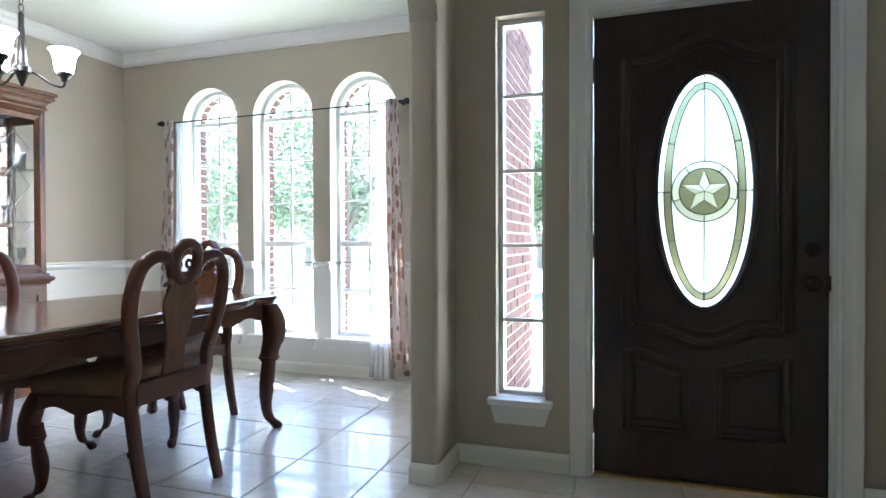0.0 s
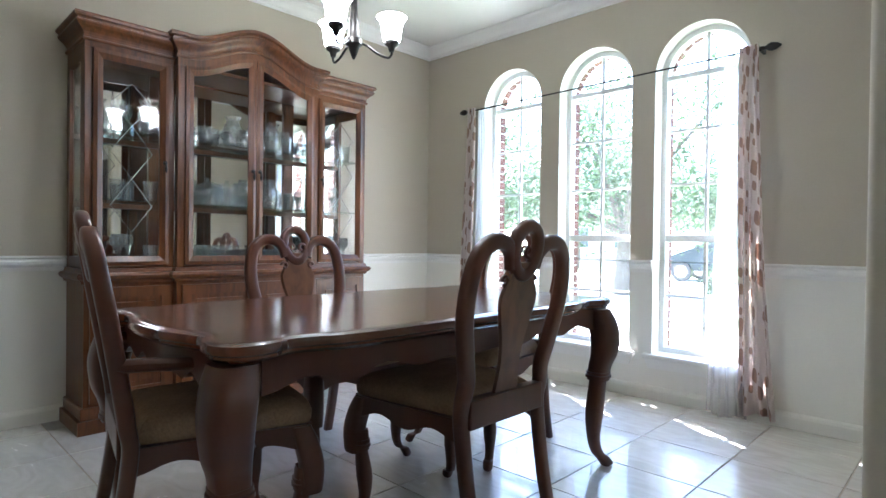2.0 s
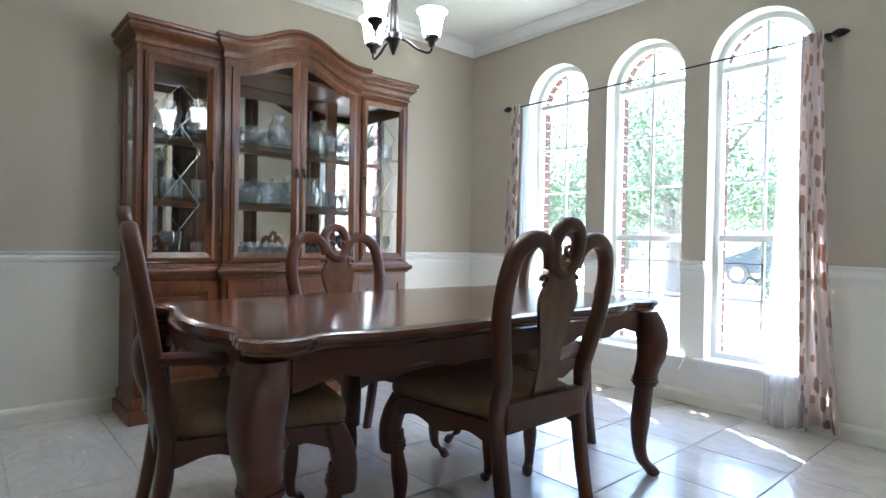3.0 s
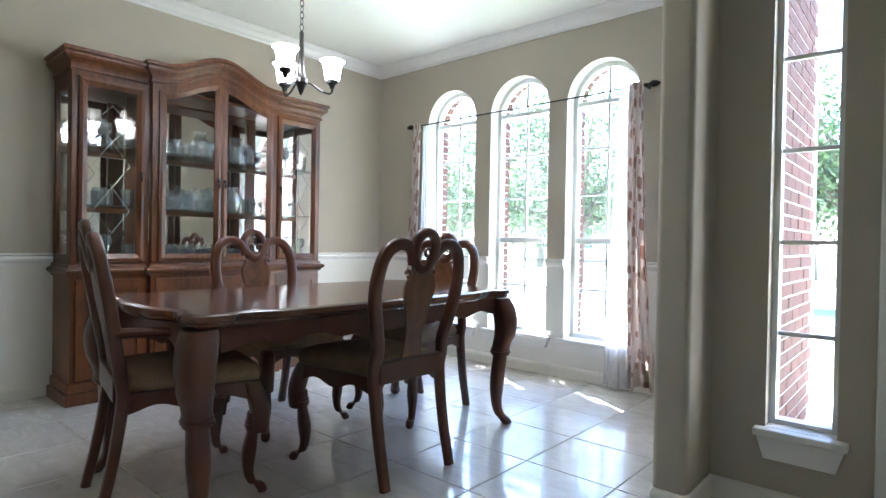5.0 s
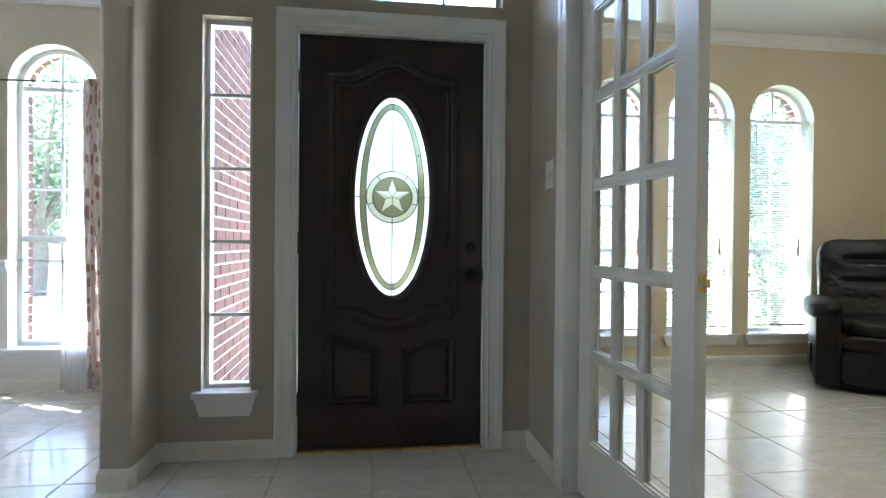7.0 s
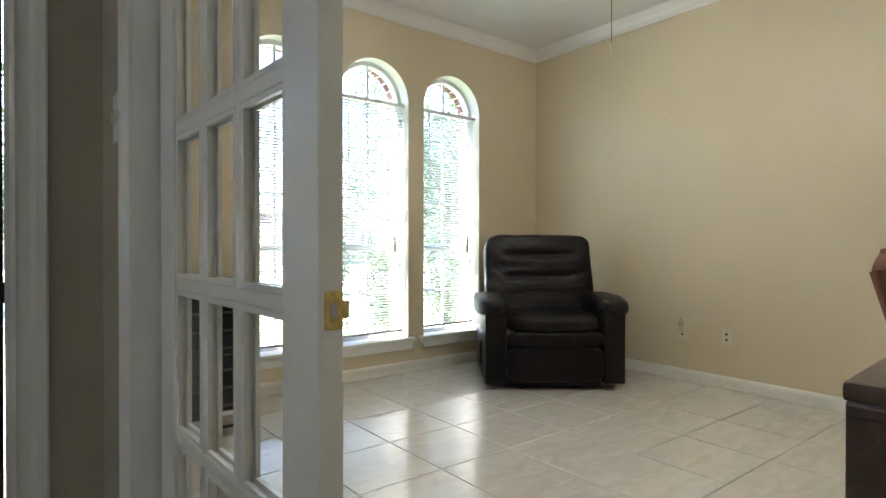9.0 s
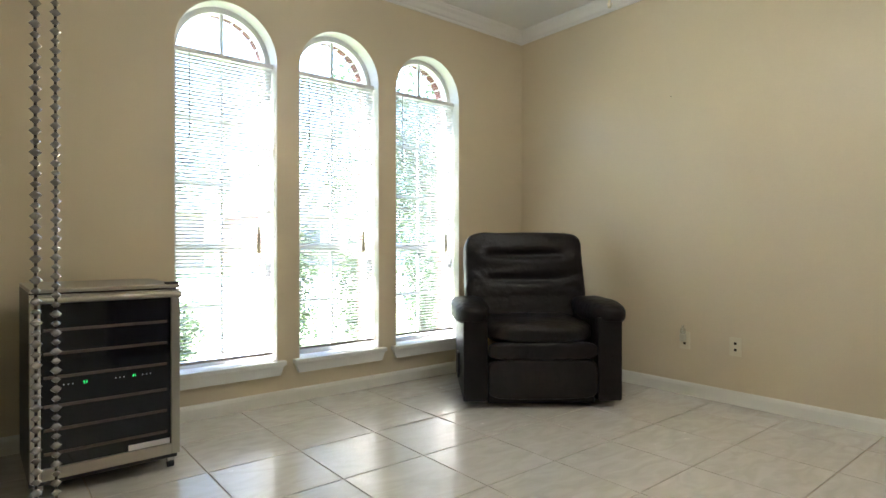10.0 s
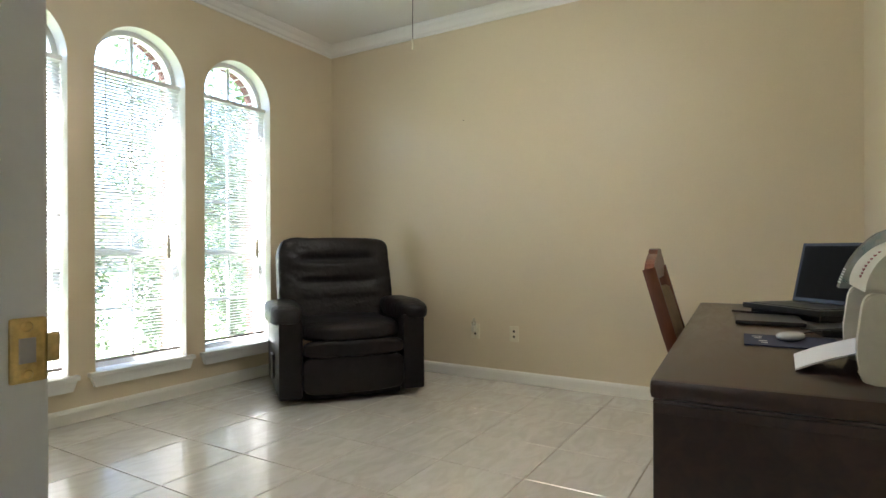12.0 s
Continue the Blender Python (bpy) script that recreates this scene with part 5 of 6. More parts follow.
for sx, xe, ze in ((-1, -3.63, 0), (1, -1.495, 0.016)):
    bm = lathe(bmesh.new(), [(0, 0), (0.009, 0.002), (0.012, 0.012), (0.009, 0.022), (0.02, 0.04), (0.024, 0.055), (0.018, 0.08), (0.006, 0.1), (0, 0.102)], 14)
    part("finial", bm, IRON, rod, smooth=True, m=pose(xe, 0, ze, 0, 90 * sx, 0))
    part("bracket", boxes((xe - 0.008, xe + 0.008, -0.004, 0.083, ze - 0.012, ze + 0.012), bevel=0.003), IRON, rod)
hb = thing("curtain_holdback", "small silver holdback knob on the wall", "holdback", pose(-0.93, DIN_N, 0.77))
part("knob", lathe(bmesh.new(), [(0, 0), (0.02, 0), (0.02, 0.005), (0.006, 0.01), (0.006, 0.05), (0.022, 0.055), (0.022, 0.065), (0, 0.068)], 16), mat("brushed_silver", (0.6, 0.6, 0.6), 0.3, 1.0), hb, smooth=True, m=pose(0, 0, 0, 90))

# ---- office ----
LEATHER = mat("dark_brown_leather", (0.0085, 0.0066, 0.0072), 0.42, vary=0.35, scale=7, fine=26, bump=0.6, spec=0.26)
STEEL = mat("brushed_steel", (0.50, 0.465, 0.41), 0.34, 0.9, vary=0.08, scale=4, fine=200)
BLACK = mat("black_plastic", (0.02, 0.02, 0.022), 0.35, vary=0.2)
SMOKE = mat("smoked_glass", (0.010, 0.011, 0.016), 0.06, vary=0.1)
RACK = mat("wine_rack_wood", (0.085, 0.06, 0.045), 0.5, vary=0.2, scale=10)
BLIND = cloth("white_blind_slat", (0.78, 0.77, 0.74), 0.28)
ESPR = wood("espresso_laminate", (0.026, 0.012, 0.008), (0.060, 0.029, 0.018), 0.3, 3.0, (2, 10, 10), 0.2)
IVORY = mat("ivory_plastic", (0.70, 0.64, 0.48), 0.4, vary=0.05)
PBEIGE = mat("beige_printer_plastic", (0.60, 0.57, 0.46), 0.45, vary=0.06, scale=6)
PAPER = mat("white_paper", (0.78, 0.77, 0.78), 0.7, vary=0.02)

# blinds
for wi, (l, r, sill, spring, rise) in enumerate(OFF_WIN):
    y = OFF_N + 0.062
    bl = thing("window_blind", "lowered white mini blind with slats tilted open", "window blind", None, "window blinds")
    part("head_rail", boxes((l + 0.006, r - 0.006, y - 0.014, y + 0.014, spring - 0.028, spring), bevel=0.002), TRIM, bl)
    z0, z1 = sill + 0.045 + 0.012 * wi, spring - 0.035
    verts, faces = [], []
    n = int((z1 - z0) / 0.0205)
    tilt = radians(-21)
    for i in range(n):
        z = z0 + 0.015 + (z1 - z0 - 0.02) * i / (n - 1)
        k = len(verts)
        for x in (l + 0.010, r - 0.010):
            for u, b in ((-1, 0), (-0.33, 1), (0.33, 1), (1, 0)):
                verts.append((x, y + 0.012 * u * math.cos(tilt), z + 0.012 * u * math.sin(tilt) + 0.0016 * b))
        for j in range(3):
            faces.append((k + j, k + j + 1, k + 5 + j, k + 4 + j))
    me = bpy.data.meshes.new("slats")
    me.from_pydata(verts, [], faces)
    me.materials.append(BLIND)
    sl = new("slats", me)
    sl.parent = bl
    so = sl.modifiers.new("thickness", "SOLIDIFY")
    so.thickness = 0.0006
    part("bottom_rail", boxes((l + 0.009, r - 0.009, y - 0.011, y + 0.011, z0 - 0.012, z0 + 0.004), bevel=0.003), mat("taupe_rail", (0.35, 0.31, 0.27), 0.5) if wi == 0 else bpy.data.materials["taupe_rail"], bl)
    bm = bmesh.new()
    for x in (l + 0.10, r - 0.10):
        tube(bm, [(x, y - 0.013, z0), (x, y - 0.013, z1 + 0.02)], 0.0009, 5, up=(1, 0, 0))
    part("ladder_cord", bm, TRIM, bl)
    part("wand", tube(bmesh.new(), [(l + 0.09, y - 0.018, spring - 0.03), (l + 0.09, y - 0.024, spring - 0.52)], 0.0035, 6, up=(1, 0, 0)), mat("clear_wand", (0.45, 0.46, 0.44), 0.2) if wi == 0 else bpy.data.materials["clear_wand"], bl)
    cord = part("pull_cord", tube(bmesh.new(), [(r - 0.10, y - 0.017, spring - 0.03), (r - 0.10, y - 0.02, 1.10)], 0.0013, 5, up=(1, 0, 0)), TRIM, bl)
    bm = lathe(bmesh.new(), [(0, 0.94), (0.010, 0.942), (0.012, 0.96), (0.010, 1.06), (0.005, 1.10), (0, 1.10)], 10, (r - 0.10, y - 0.02, 0))
    part("tassel", bm, IVORY, cord, smooth=True)

# recliner; local +y faces the sitter's way
rc = thing("recliner", "dark brown leather recliner armchair with padded arms, upright", "recliner", pose(4.095, 3.42, 0, 0, 0, 142.6) @ Matrix.Diagonal((1.0, 0.96, 0.99, 1)))


def pad(sx, sy, sz, n=2.6, seg=28, rings=18, pinch=None, even=False, crease=0.0):
    """A stuffed cushion: a superellipsoid of half sizes sx, sy, sz."""
    bm = bmesh.new()
    pw = lambda c: math.copysign(abs(c) ** (2 / n), c)
    rows = []
    for j in range(rings + 1):
        b = -math.pi / 2 + math.pi * j / rings
        b = max(-1.565, min(1.565, b))
        if even:
            b = math.asin(max(-0.9999, min(0.9999, abs(2 * j / rings - 1) ** (n / 2)))) * (1 if j * 2 > rings else -1)
        row = []
        for i in range(seg):
            a = 2 * math.pi * i / seg
            p = [sx * pw(math.cos(b)) * pw(math.cos(a)), sy * pw(math.cos(b)) * pw(math.sin(a)), sz * pw(math.sin(b))]
            if pinch:
                p = pinch(p)
            if crease:
                q = Vector(p)
                d = crease * (noise.noise(q * 7 + Vector((sx * 9, sz * 31, 0))) + 0.5 * noise.noise(q * 19))
                p = [p[0] * (1 + d / sx * 0.5), p[1] + d * (1 if p[1] > 0 else -1), p[2] * (1 + d / sz * 0.4)]
            row.append(p)
        rows.append(row)
    return loft(bm, rows)


for sx in (-1, 1):
    part("arm_panel", boxes((sx * 0.485 - 0.075 * (1 + sx), sx * 0.485 + 0.075 * (1 - sx), -0.40, 0.46, 0.045, 0.56), bevel=0.018), LEATHER, rc, smooth=True)
    part("arm_pad", pad(0.115, 0.37, 0.075, 3.2, 36, 24, None, False, 0.012), LEATHER, rc, "padded arm roll", True, pose(sx * 0.425, 0.115, 0.575))
part("base", boxes((-0.33, 0.33, -0.38, 0.40, 0.02, 0.20), bevel=0.01), LEATHER, rc)
part("footrest", pad(0.335, 0.045, 0.125, 6, 40, 18, None, False, 0.006), LEATHER, rc, "folded footrest panel", True, pose(0, 0.435, 0.185))
part("footrest_pad", pad(0.335, 0.05, 0.058, 4, 40, 18, None, False, 0.006), LEATHER, rc, "", True, pose(0, 0.44, 0.355))
part("seat_cushion", pad(0.335, 0.36, 0.075, 3.5, 44, 24, None, False, 0.014), LEATHER, rc, "", True, pose(0, 0.14, 0.455))


def seams(p):
    z = p[2]
    for c, d in ((0.17, 0.040), (-0.01, 0.036)):
        p[1] -= (d * math.exp(-((z - c) / 0.030) ** 2)) * (1 if p[1] > 0 else 0) * max(0, 1 - (abs(p[0]) / 0.27) ** 6)
    k = 1 - 0.10 * (z + 0.33) / 0.66
    return [p[0] * (1.0 + 0.03 * (1 - k)) * (1 if z < 0.2 else 1), p[1], z]


part("backrest", pad(0.425, 0.125, 0.345, 9.0, 72, 80, seams, True, 0.012), LEATHER, rc, "tufted backrest with two sewn channels", True, pose(0, -0.29, 0.745, 12))
part("lever", boxes((0.49, 0.505, 0.10, 0.20, 0.14, 0.30), bevel=0.004), BLACK, rc)

# wine cooler
fr = thing("wine_cooler", "stainless steel wine cooler with smoked glass door and wooden racks", "wine cooler", pose(1.615, 3.475, 0, 0, 0, 1.0))
FW, FD, FH = 0.268, 0.56, 0.805
part("cabinet_body", boxes((-FW, FW, 0.045, FD, 0.045, FH - 0.004), bevel=0.004), BLACK, fr)
part("cabinet_top", boxes((-FW, FW, 0.0, FD, FH - 0.004, FH + 0.012), bevel=0.003), STEEL, fr)
fz0, fz1 = 0.075, FH - 0.012
dr = part("door", boxes((-FW, -FW + 0.035, 0.0, 0.042, fz0, fz1), (FW - 0.035, FW, 0.0, 0.042, fz0, fz1), (-FW + 0.035, FW - 0.035, 0.0, 0.042, fz0, fz0 + 0.045), (-FW + 0.035, FW - 0.035, 0.0, 0.042, fz1 - 0.03, fz1), bevel=0.003), STEEL, fr)
part("handle", tube(bmesh.new(), [(-FW, -0.016, fz1 - 0.018), (FW, -0.016, fz1 - 0.018)], 0.014, 12), STEEL, dr, "round steel handle bar", True)
part("door_glass", boxes((-FW + 0.035, FW - 0.035, 0.014, 0.020, fz0 + 0.045, fz1 - 0.03)), SMOKE, dr)
for k in range(6):
    z = fz0 + 0.10 + k * 0.092 + (0.02 if k > 2 else 0)
    part("rack", boxes((-FW + 0.045, FW - 0.05, 0.0085, 0.013, z - 0.006, z + 0.006), bevel=0.001), RACK, fr, "wooden rack edge")
part("label_strip", boxes((FW - 0.20, FW - 0.04, 0.008, 0.013, fz0 + 0.048, fz0 + 0.070)), PAPER, fr, "pale printed strip")
GREENL = glow("green_digits", (0.05, 0.8, 0.15), 0.12)
for txt, x in (("54", -0.085), ("41", 0.09)):
    cu = bpy.data.curves.new("digits", "FONT")
    cu.body, cu.size, cu.extrude, cu.align_x = txt, 0.017, 0.0004, "CENTER"
    me = bpy.data.meshes.new_from_object(new("digits_curve", cu))
    bpy.data.objects.remove(bpy.data.objects["digits_curve"])
    me.materials.append(GREENL)
    tx = new("digits", me)
    tx.parent = fr
    tx.matrix_basis = pose(x, 0.0125, 0.432, 90, 0, 0)
    tagged(tx, "lit green temperature digits")
bm = bmesh.new()
for x in (-0.16, -0.145, -0.13, 0.02, 0.035, 0.05, 0.12, 0.135, 0.15):
    box(bm, x, x + 0.004, 0.0115, 0.0125, 0.435, 0.439)
part("touch_marks", bm, PAPER, fr)
for x in (-FW + 0.03, FW - 0.025):
    for yy in (0.06, FD - 0.04):
        bm = bmesh.new()
        tube(bm, [(x - 0.012, yy, 0.018), (x + 0.012, yy, 0.018)], 0.018, 12)
        c = part("caster", bm, BLACK, fr, "small black caster wheel", True)
        part("caster_fork", boxes((x - 0.016, x + 0.016, yy - 0.012, yy + 0.012, 0.025, 0.048), bevel=0.003), STEEL, c)
part("hinge_cap", boxes((FW - 0.055, FW - 0.002, 0.005, 0.04, FH + 0.012, FH + 0.022), bevel=0.003), BLACK, fr)

# outlets on the east wall
for yy, plug in ((2.705, True), (2.38, False)):
    o = thing("wall_outlet", "ivory wall outlet with a plugged-in air freshener" if plug else "ivory wall outlet low on the beige wall", "outlet", pose(OFF_E, yy, 0.36))
    part("plate", boxes((-0.006, -0.0005, -0.036, 0.036, -0.058, 0.058), bevel=0.002), IVORY, o)
    for z in (-0.02, 0.02):
        part("socket", boxes((-0.0085, -0.005, -0.008, 0.008, z - 0.008, z + 0.008), bevel=0.002), BRONZE, o)
    if plug:
        part("plug", boxes((-0.045, -0.006, -0.014, 0.018, -0.005, 0.045), bevel=0.008), PBEIGE, o, "small cream air freshener")
        part("bottle", lathe(bmesh.new(), [(0, 0.045), (0.016, 0.046), (0.018, 0.07), (0.008, 0.085), (0.008, 0.10), (0, 0.10)], 12, (-0.026, 0.002, 0)), GLASSW, o, "clear scent bottle", True)
nail = tagged(part("nail", lathe(bmesh.new(), [(0, 0), (0.0035, 0), (0.0035, 0.004), (0, 0.006)], 8), BRONZE, m=pose(OFF_E, 2.806, 2.005, 0, -90)), "small dark nail in the beige wall", "nail")

# ceiling fan
FX, FY = 3.08, 2.10
fan = thing("ceiling_fan", "white ceiling fan with lit glass shades and a pull chain", "ceiling fan", pose(FX, FY, 0))
part("down_rod", lathe(bmesh.new(), [(0, 2.60), (0.014, 2.60), (0.014, 2.75), (0.06, 2.78), (0.065, OFF_H), (0, OFF_H)], 18), TRIM, fan, smooth=True)
part("motor", lathe(bmesh.new(), [(0, 2.44), (0.06, 2.445), (0.075, 2.48), (0.11, 2.50), (0.12, 2.55), (0.10, 2.59), (0.03, 2.61), (0, 2.61)], 24), TRIM, fan, smooth=True)
for k in range(5):
    a = 360 / 5 * k + 20
    bm = bmesh.new()
    rows = [(0.17, 0.045), (0.24, 0.058), (0.45, 0.066), (0.58, 0.064), (0.62, 0.045)]
    loft(bm, [[(x, -w, 2.515 - 0.01), (x, w, 2.515 + 0.01), (x, w, 2.521 + 0.01), (x, -w, 2.521 - 0.01)] for x, w in rows])
    bd = part("blade", bm, TRIM, fan, m=pose(0, 0, 0, 0, 0, a))
    part("blade_iron", boxes((0.09, 0.20, -0.014, 0.014, 2.505, 2.512), bevel=0.002), TRIM, bd)
SHADE2 = glow("lit_opal_glass_warm", (1.0, 0.93, 0.80), 3.2)
for k in range(4):
    a = radians(90 * k + 35)
    m = pose(0.10 * math.cos(a), 0.10 * math.sin(a), 2.43, 28 * math.sin(a), -28 * math.cos(a), 0)
    part("shade", lathe(bmesh.new(), [(0.02, 0.0), (0.035, -0.01), (0.042, -0.05), (0.052, -0.085), (0.06, -0.10), (0.056, -0.10), (0.045, -0.07), (0.03, -0.02), (0.018, -0.004)], 20), SHADE2, fan, "lit white glass shade", True, m)
lamp = bpy.data.lights.new("fan_bulbs", "POINT")
lamp.energy, lamp.color, lamp.shadow_soft_size = FANLAMP, (1.0, 0.86, 0.66), 0.09
new("fan_bulbs", lamp).location = (FX, FY, 2.30)
part("pull_chain", tube(bmesh.new(), [(0, 0, 2.44), (0, 0, 1.945)], 0.0016, 5, up=(1, 0, 0)), BRONZE, fan)
part("chain_knob", lathe(bmesh.new(), [(0, 1.897), (0.007, 1.90), (0.008, 1.913), (0.004, 1.927), (0.006, 1.935), (0.003, 1.949), (0, 1.95)], 12), IVORY, fan, smooth=True)

# desk with its things
dk = thing("desk", "dark espresso office desk with rounded top edge", "desk", pose(2.12, 0.898, 0, 0, 0, 3.4))
DTX1, DTY0, DTZ = 1.72, -0.51, 0.745
part("desktop", boxes((0, DTX1, DTY0, 0, DTZ - 0.04, DTZ), bevel=0.012), ESPR, dk, smooth=True)
part("side_panel", boxes((0.006, 0.03, DTY0 + 0.01, -0.006, 0.0, DTZ - 0.04), bevel=0.004), ESPR, dk)
part("side_panel", boxes((DTX1 - 0.03, DTX1 - 0.006, DTY0 + 0.01, -0.006, 0.0, DTZ - 0.04), bevel=0.004), ESPR, dk)
part("back_panel", boxes((0.03, DTX1 - 0.03, DTY0 + 0.02, DTY0 + 0.04, 0.25, DTZ - 0.04)), ESPR, dk)
part("drawer_box", boxes((0.03, 0.44, DTY0 + 0.04, -0.03, 0.06, DTZ - 0.04)), ESPR, dk)
part("edge_band", boxes((-0.002, 0.006, DTY0 + 0.01, -0.008, DTZ - 0.065, DTZ - 0.045), bevel=0.002), ESPR, dk)

lp = thing("laptop", "black laptop with open screen on the desk", "laptop", pose(3.42, 0.60, DTZ, 0, 0, 45))
part("base", boxes((-0.17, 0.17, -0.12, 0.12, 0.022, 0.042), bevel=0.003), BLACK, lp)
part("stand", boxes((-0.15, 0.15, -0.10, 0.10, 0.0, 0.022), bevel=0.004), BLACK, lp)
part("keyboard", boxes((-0.15, 0.15, -0.02, 0.10, 0.042, 0.0445)), mat("dark_keys", (0.045, 0.045, 0.05), 0.5, vary=0.3, fine=150), lp)
sc = part("screen", boxes((-0.17, 0.17, -0.004, 0.004, 0.0, 0.235), bevel=0.002), BLACK, lp, m=pose(0, -0.12, 0.042, 14))
part("display", boxes((-0.158, 0.158, 0.004, 0.0046, 0.015, 0.223)), mat("matte_display", (0.008, 0.008, 0.009), 0.7, vary=0.1, spec=0.12), sc)
cs = tagged(part("tablet_case", boxes((-0.12, 0.12, -0.10, 0.10, 0, 0.014), bevel=0.004), BLACK, m=pose(3.20, 0.715, DTZ, 0, 0, 4)), "flat dark brown tablet case on the desk", "tablet case")
dev = tagged(part("external_drive", boxes((-0.09, 0.09, -0.07, 0.07, 0, 0.022), bevel=0.006), BLACK, m=pose(2.98, 0.525, DTZ, 0, 0, 10)), "flat black plastic device on the desk", "device")
pen = tagged(part("pen", tube(bmesh.new(), [(-0.07, 0, 0.005), (0.07, 0, 0.005)], 0.0045, 8), BLACK, m=pose(3.44, 0.775, DTZ + 0.0, 0, 0, 70)), "black pen lying by the laptop", "pen")
NAVY = mat("navy_pad", (0.03, 0.04, 0.09), 0.7, vary=0.15)
pd = thing("mouse_pad", "navy blue mouse pad with pale print on the desk", "mouse pad", pose(2.74, 0.655, DTZ, 0, 0, 3))
part("mat", boxes((-0.10, 0.10, -0.11, 0.11, 0, 0.004), bevel=0.001), NAVY, pd)
bm = bmesh.new()
for i, (x, yy, w) in enumerate(((0.05, 0.09, 0.025), (0.02, 0.085, 0.018), (-0.03, 0.075, 0.02), (-0.06, 0.07, 0.015))):
    box(bm, x, x + 0.01, yy - w, yy, 0.004, 0.0044)
tagged(part("print", bm, PAPER, pd), kind="stuff")
ms = thing("computer_mouse", "silver white wired computer mouse on the pad", "computer mouse", pose(2.755, 0.655, DTZ + 0.004, 0, 0, 60))
SILV = mat("silver_plastic", (0.62, 0.62, 0.62), 0.25, vary=0.05)
part("shell", pad(0.027, 0.047, 0.012, 2.3, 20, 12), SILV, ms, smooth=True, m=pose(0, 0, 0.0115))
part("cable", tube(bmesh.new(), spline([(0, -0.05, 0.008), (0.03, -0.12, 0.006), (-0.04, -0.17, 0.02), (-0.10, -0.13, 0.035), (-0.05, -0.08, 0.03), (0.06, -0.16, 0.012)], 30), 0.0022, 6), BLACK, ms, smooth=True)

# small printer against the wall; local +y is its front, from which the sheet comes out
pr = thing("printer", "beige desktop printer with curved hood and a paper sheet coming out", "printer", pose(2.41, 0.40, DTZ))
shell = [tuple(p) for p in spline([Vector(p) for p in ((0.0, 0.0), (0.132, 0.0), (0.150, 0.02), (0.156, 0.06), (0.152, 0.11), (0.141, 0.163), (0.10, 0.168), (0.0, 0.168))], 36)]
for xx in (-0.145, 0.115):
    bm = prism(bmesh.new(), shell, xx, xx + 0.03, flip=True)
    bmesh.ops.bevel(bm, geom=[e for e in bm.edges if abs(e.verts[0].co.x - e.verts[1].co.x) < 1e-6], offset=0.004, segments=2, affect="EDGES")
    part("side_cover", bm, PBEIGE, pr, smooth=True)
hood = [tuple(p) for p in spline([Vector(p) for p in ((0.144, 0.171), (0.140, 0.195), (0.124, 0.228), (0.092, 0.258), (0.045, 0.276), (0.0, 0.281))], 24)]
bm = prism(bmesh.new(), [(0.0, 0.171)] + hood, -0.146, 0.146, flip=True)
bmesh.ops.bevel(bm, geom=[e for e in bm.edges if abs(e.verts[0].co.x - e.verts[1].co.x) < 1e-6], offset=0.006, segments=2, affect="EDGES")
part("hood", bm, PBEIGE, pr, "curved beige hood", True)
# core darker than the shell and a black block fill the dark cavity
part("core", boxes((-0.115, 0.115, 0.0, 0.075, 0.062, 0.168)), mat("grey_printer_core", (0.20, 0.19, 0.16), 0.6, vary=0.1), pr)
part("cavity_block", boxes((-0.115, 0.115, 0.0, 0.10, 0.0, 0.045), bevel=0.004), BLACK, pr)
part("blue_lever", boxes((-0.01, 0.02, 0.07, 0.105, 0.085, 0.125), bevel=0.006), mat("blue_plastic", (0.06, 0.13, 0.42), 0.4), pr)
curve = [tuple(p) for p in spline([Vector(p) for p in ((0.162, 0.160), (0.152, 0.195), (0.128, 0.243), (0.085, 0.288), (0.02, 0.308))], 16)]
bm = prism(bmesh.new(), [(0.005, 0.160)] + curve + [(0.005, 0.308)], 0.148, 0.215, flip=True)
part("top_cover", bm, hazed(glass("clear_printer_cover", (0.70, 0.84, 0.88), 0.05, 0.10), 0.25), pr, "clear curved paper cover")
bm = bmesh.new()
for i in range(6):
    box(bm, 0.152, 0.205, 0.1585 - 0.0022 * i, 0.1605 - 0.0022 * i, 0.172 + 0.006 * i, 0.1745 + 0.006 * i)
part("cover_rib", bm, PAPER, pr)
bm = bmesh.new()
for k in range(5, 13):
    y, z = hood[k]
    box(bm, -0.045, -0.020 if k % 3 else -0.027, y - 0.004, y + 0.0012, z - 0.0028, z + 0.0022)
part("lettering", bm, mat("maroon_print", (0.22, 0.03, 0.04), 0.6), pr, "maroon lettering")
sheet = spline([Vector(p) for p in ((0.06, 0.052), (0.12, 0.052), (0.17, 0.037), (0.215, 0.020), (0.252, 0.002))], 18)
part("paper_sheet", loft(bmesh.new(), [[(-0.075, y, z), (0.112, y, z), (0.112, y, z + 0.004), (-0.075, y, z + 0.004)] for y, z in sheet]), PAPER, pr, "white paper sheets curling down onto the desk", True)

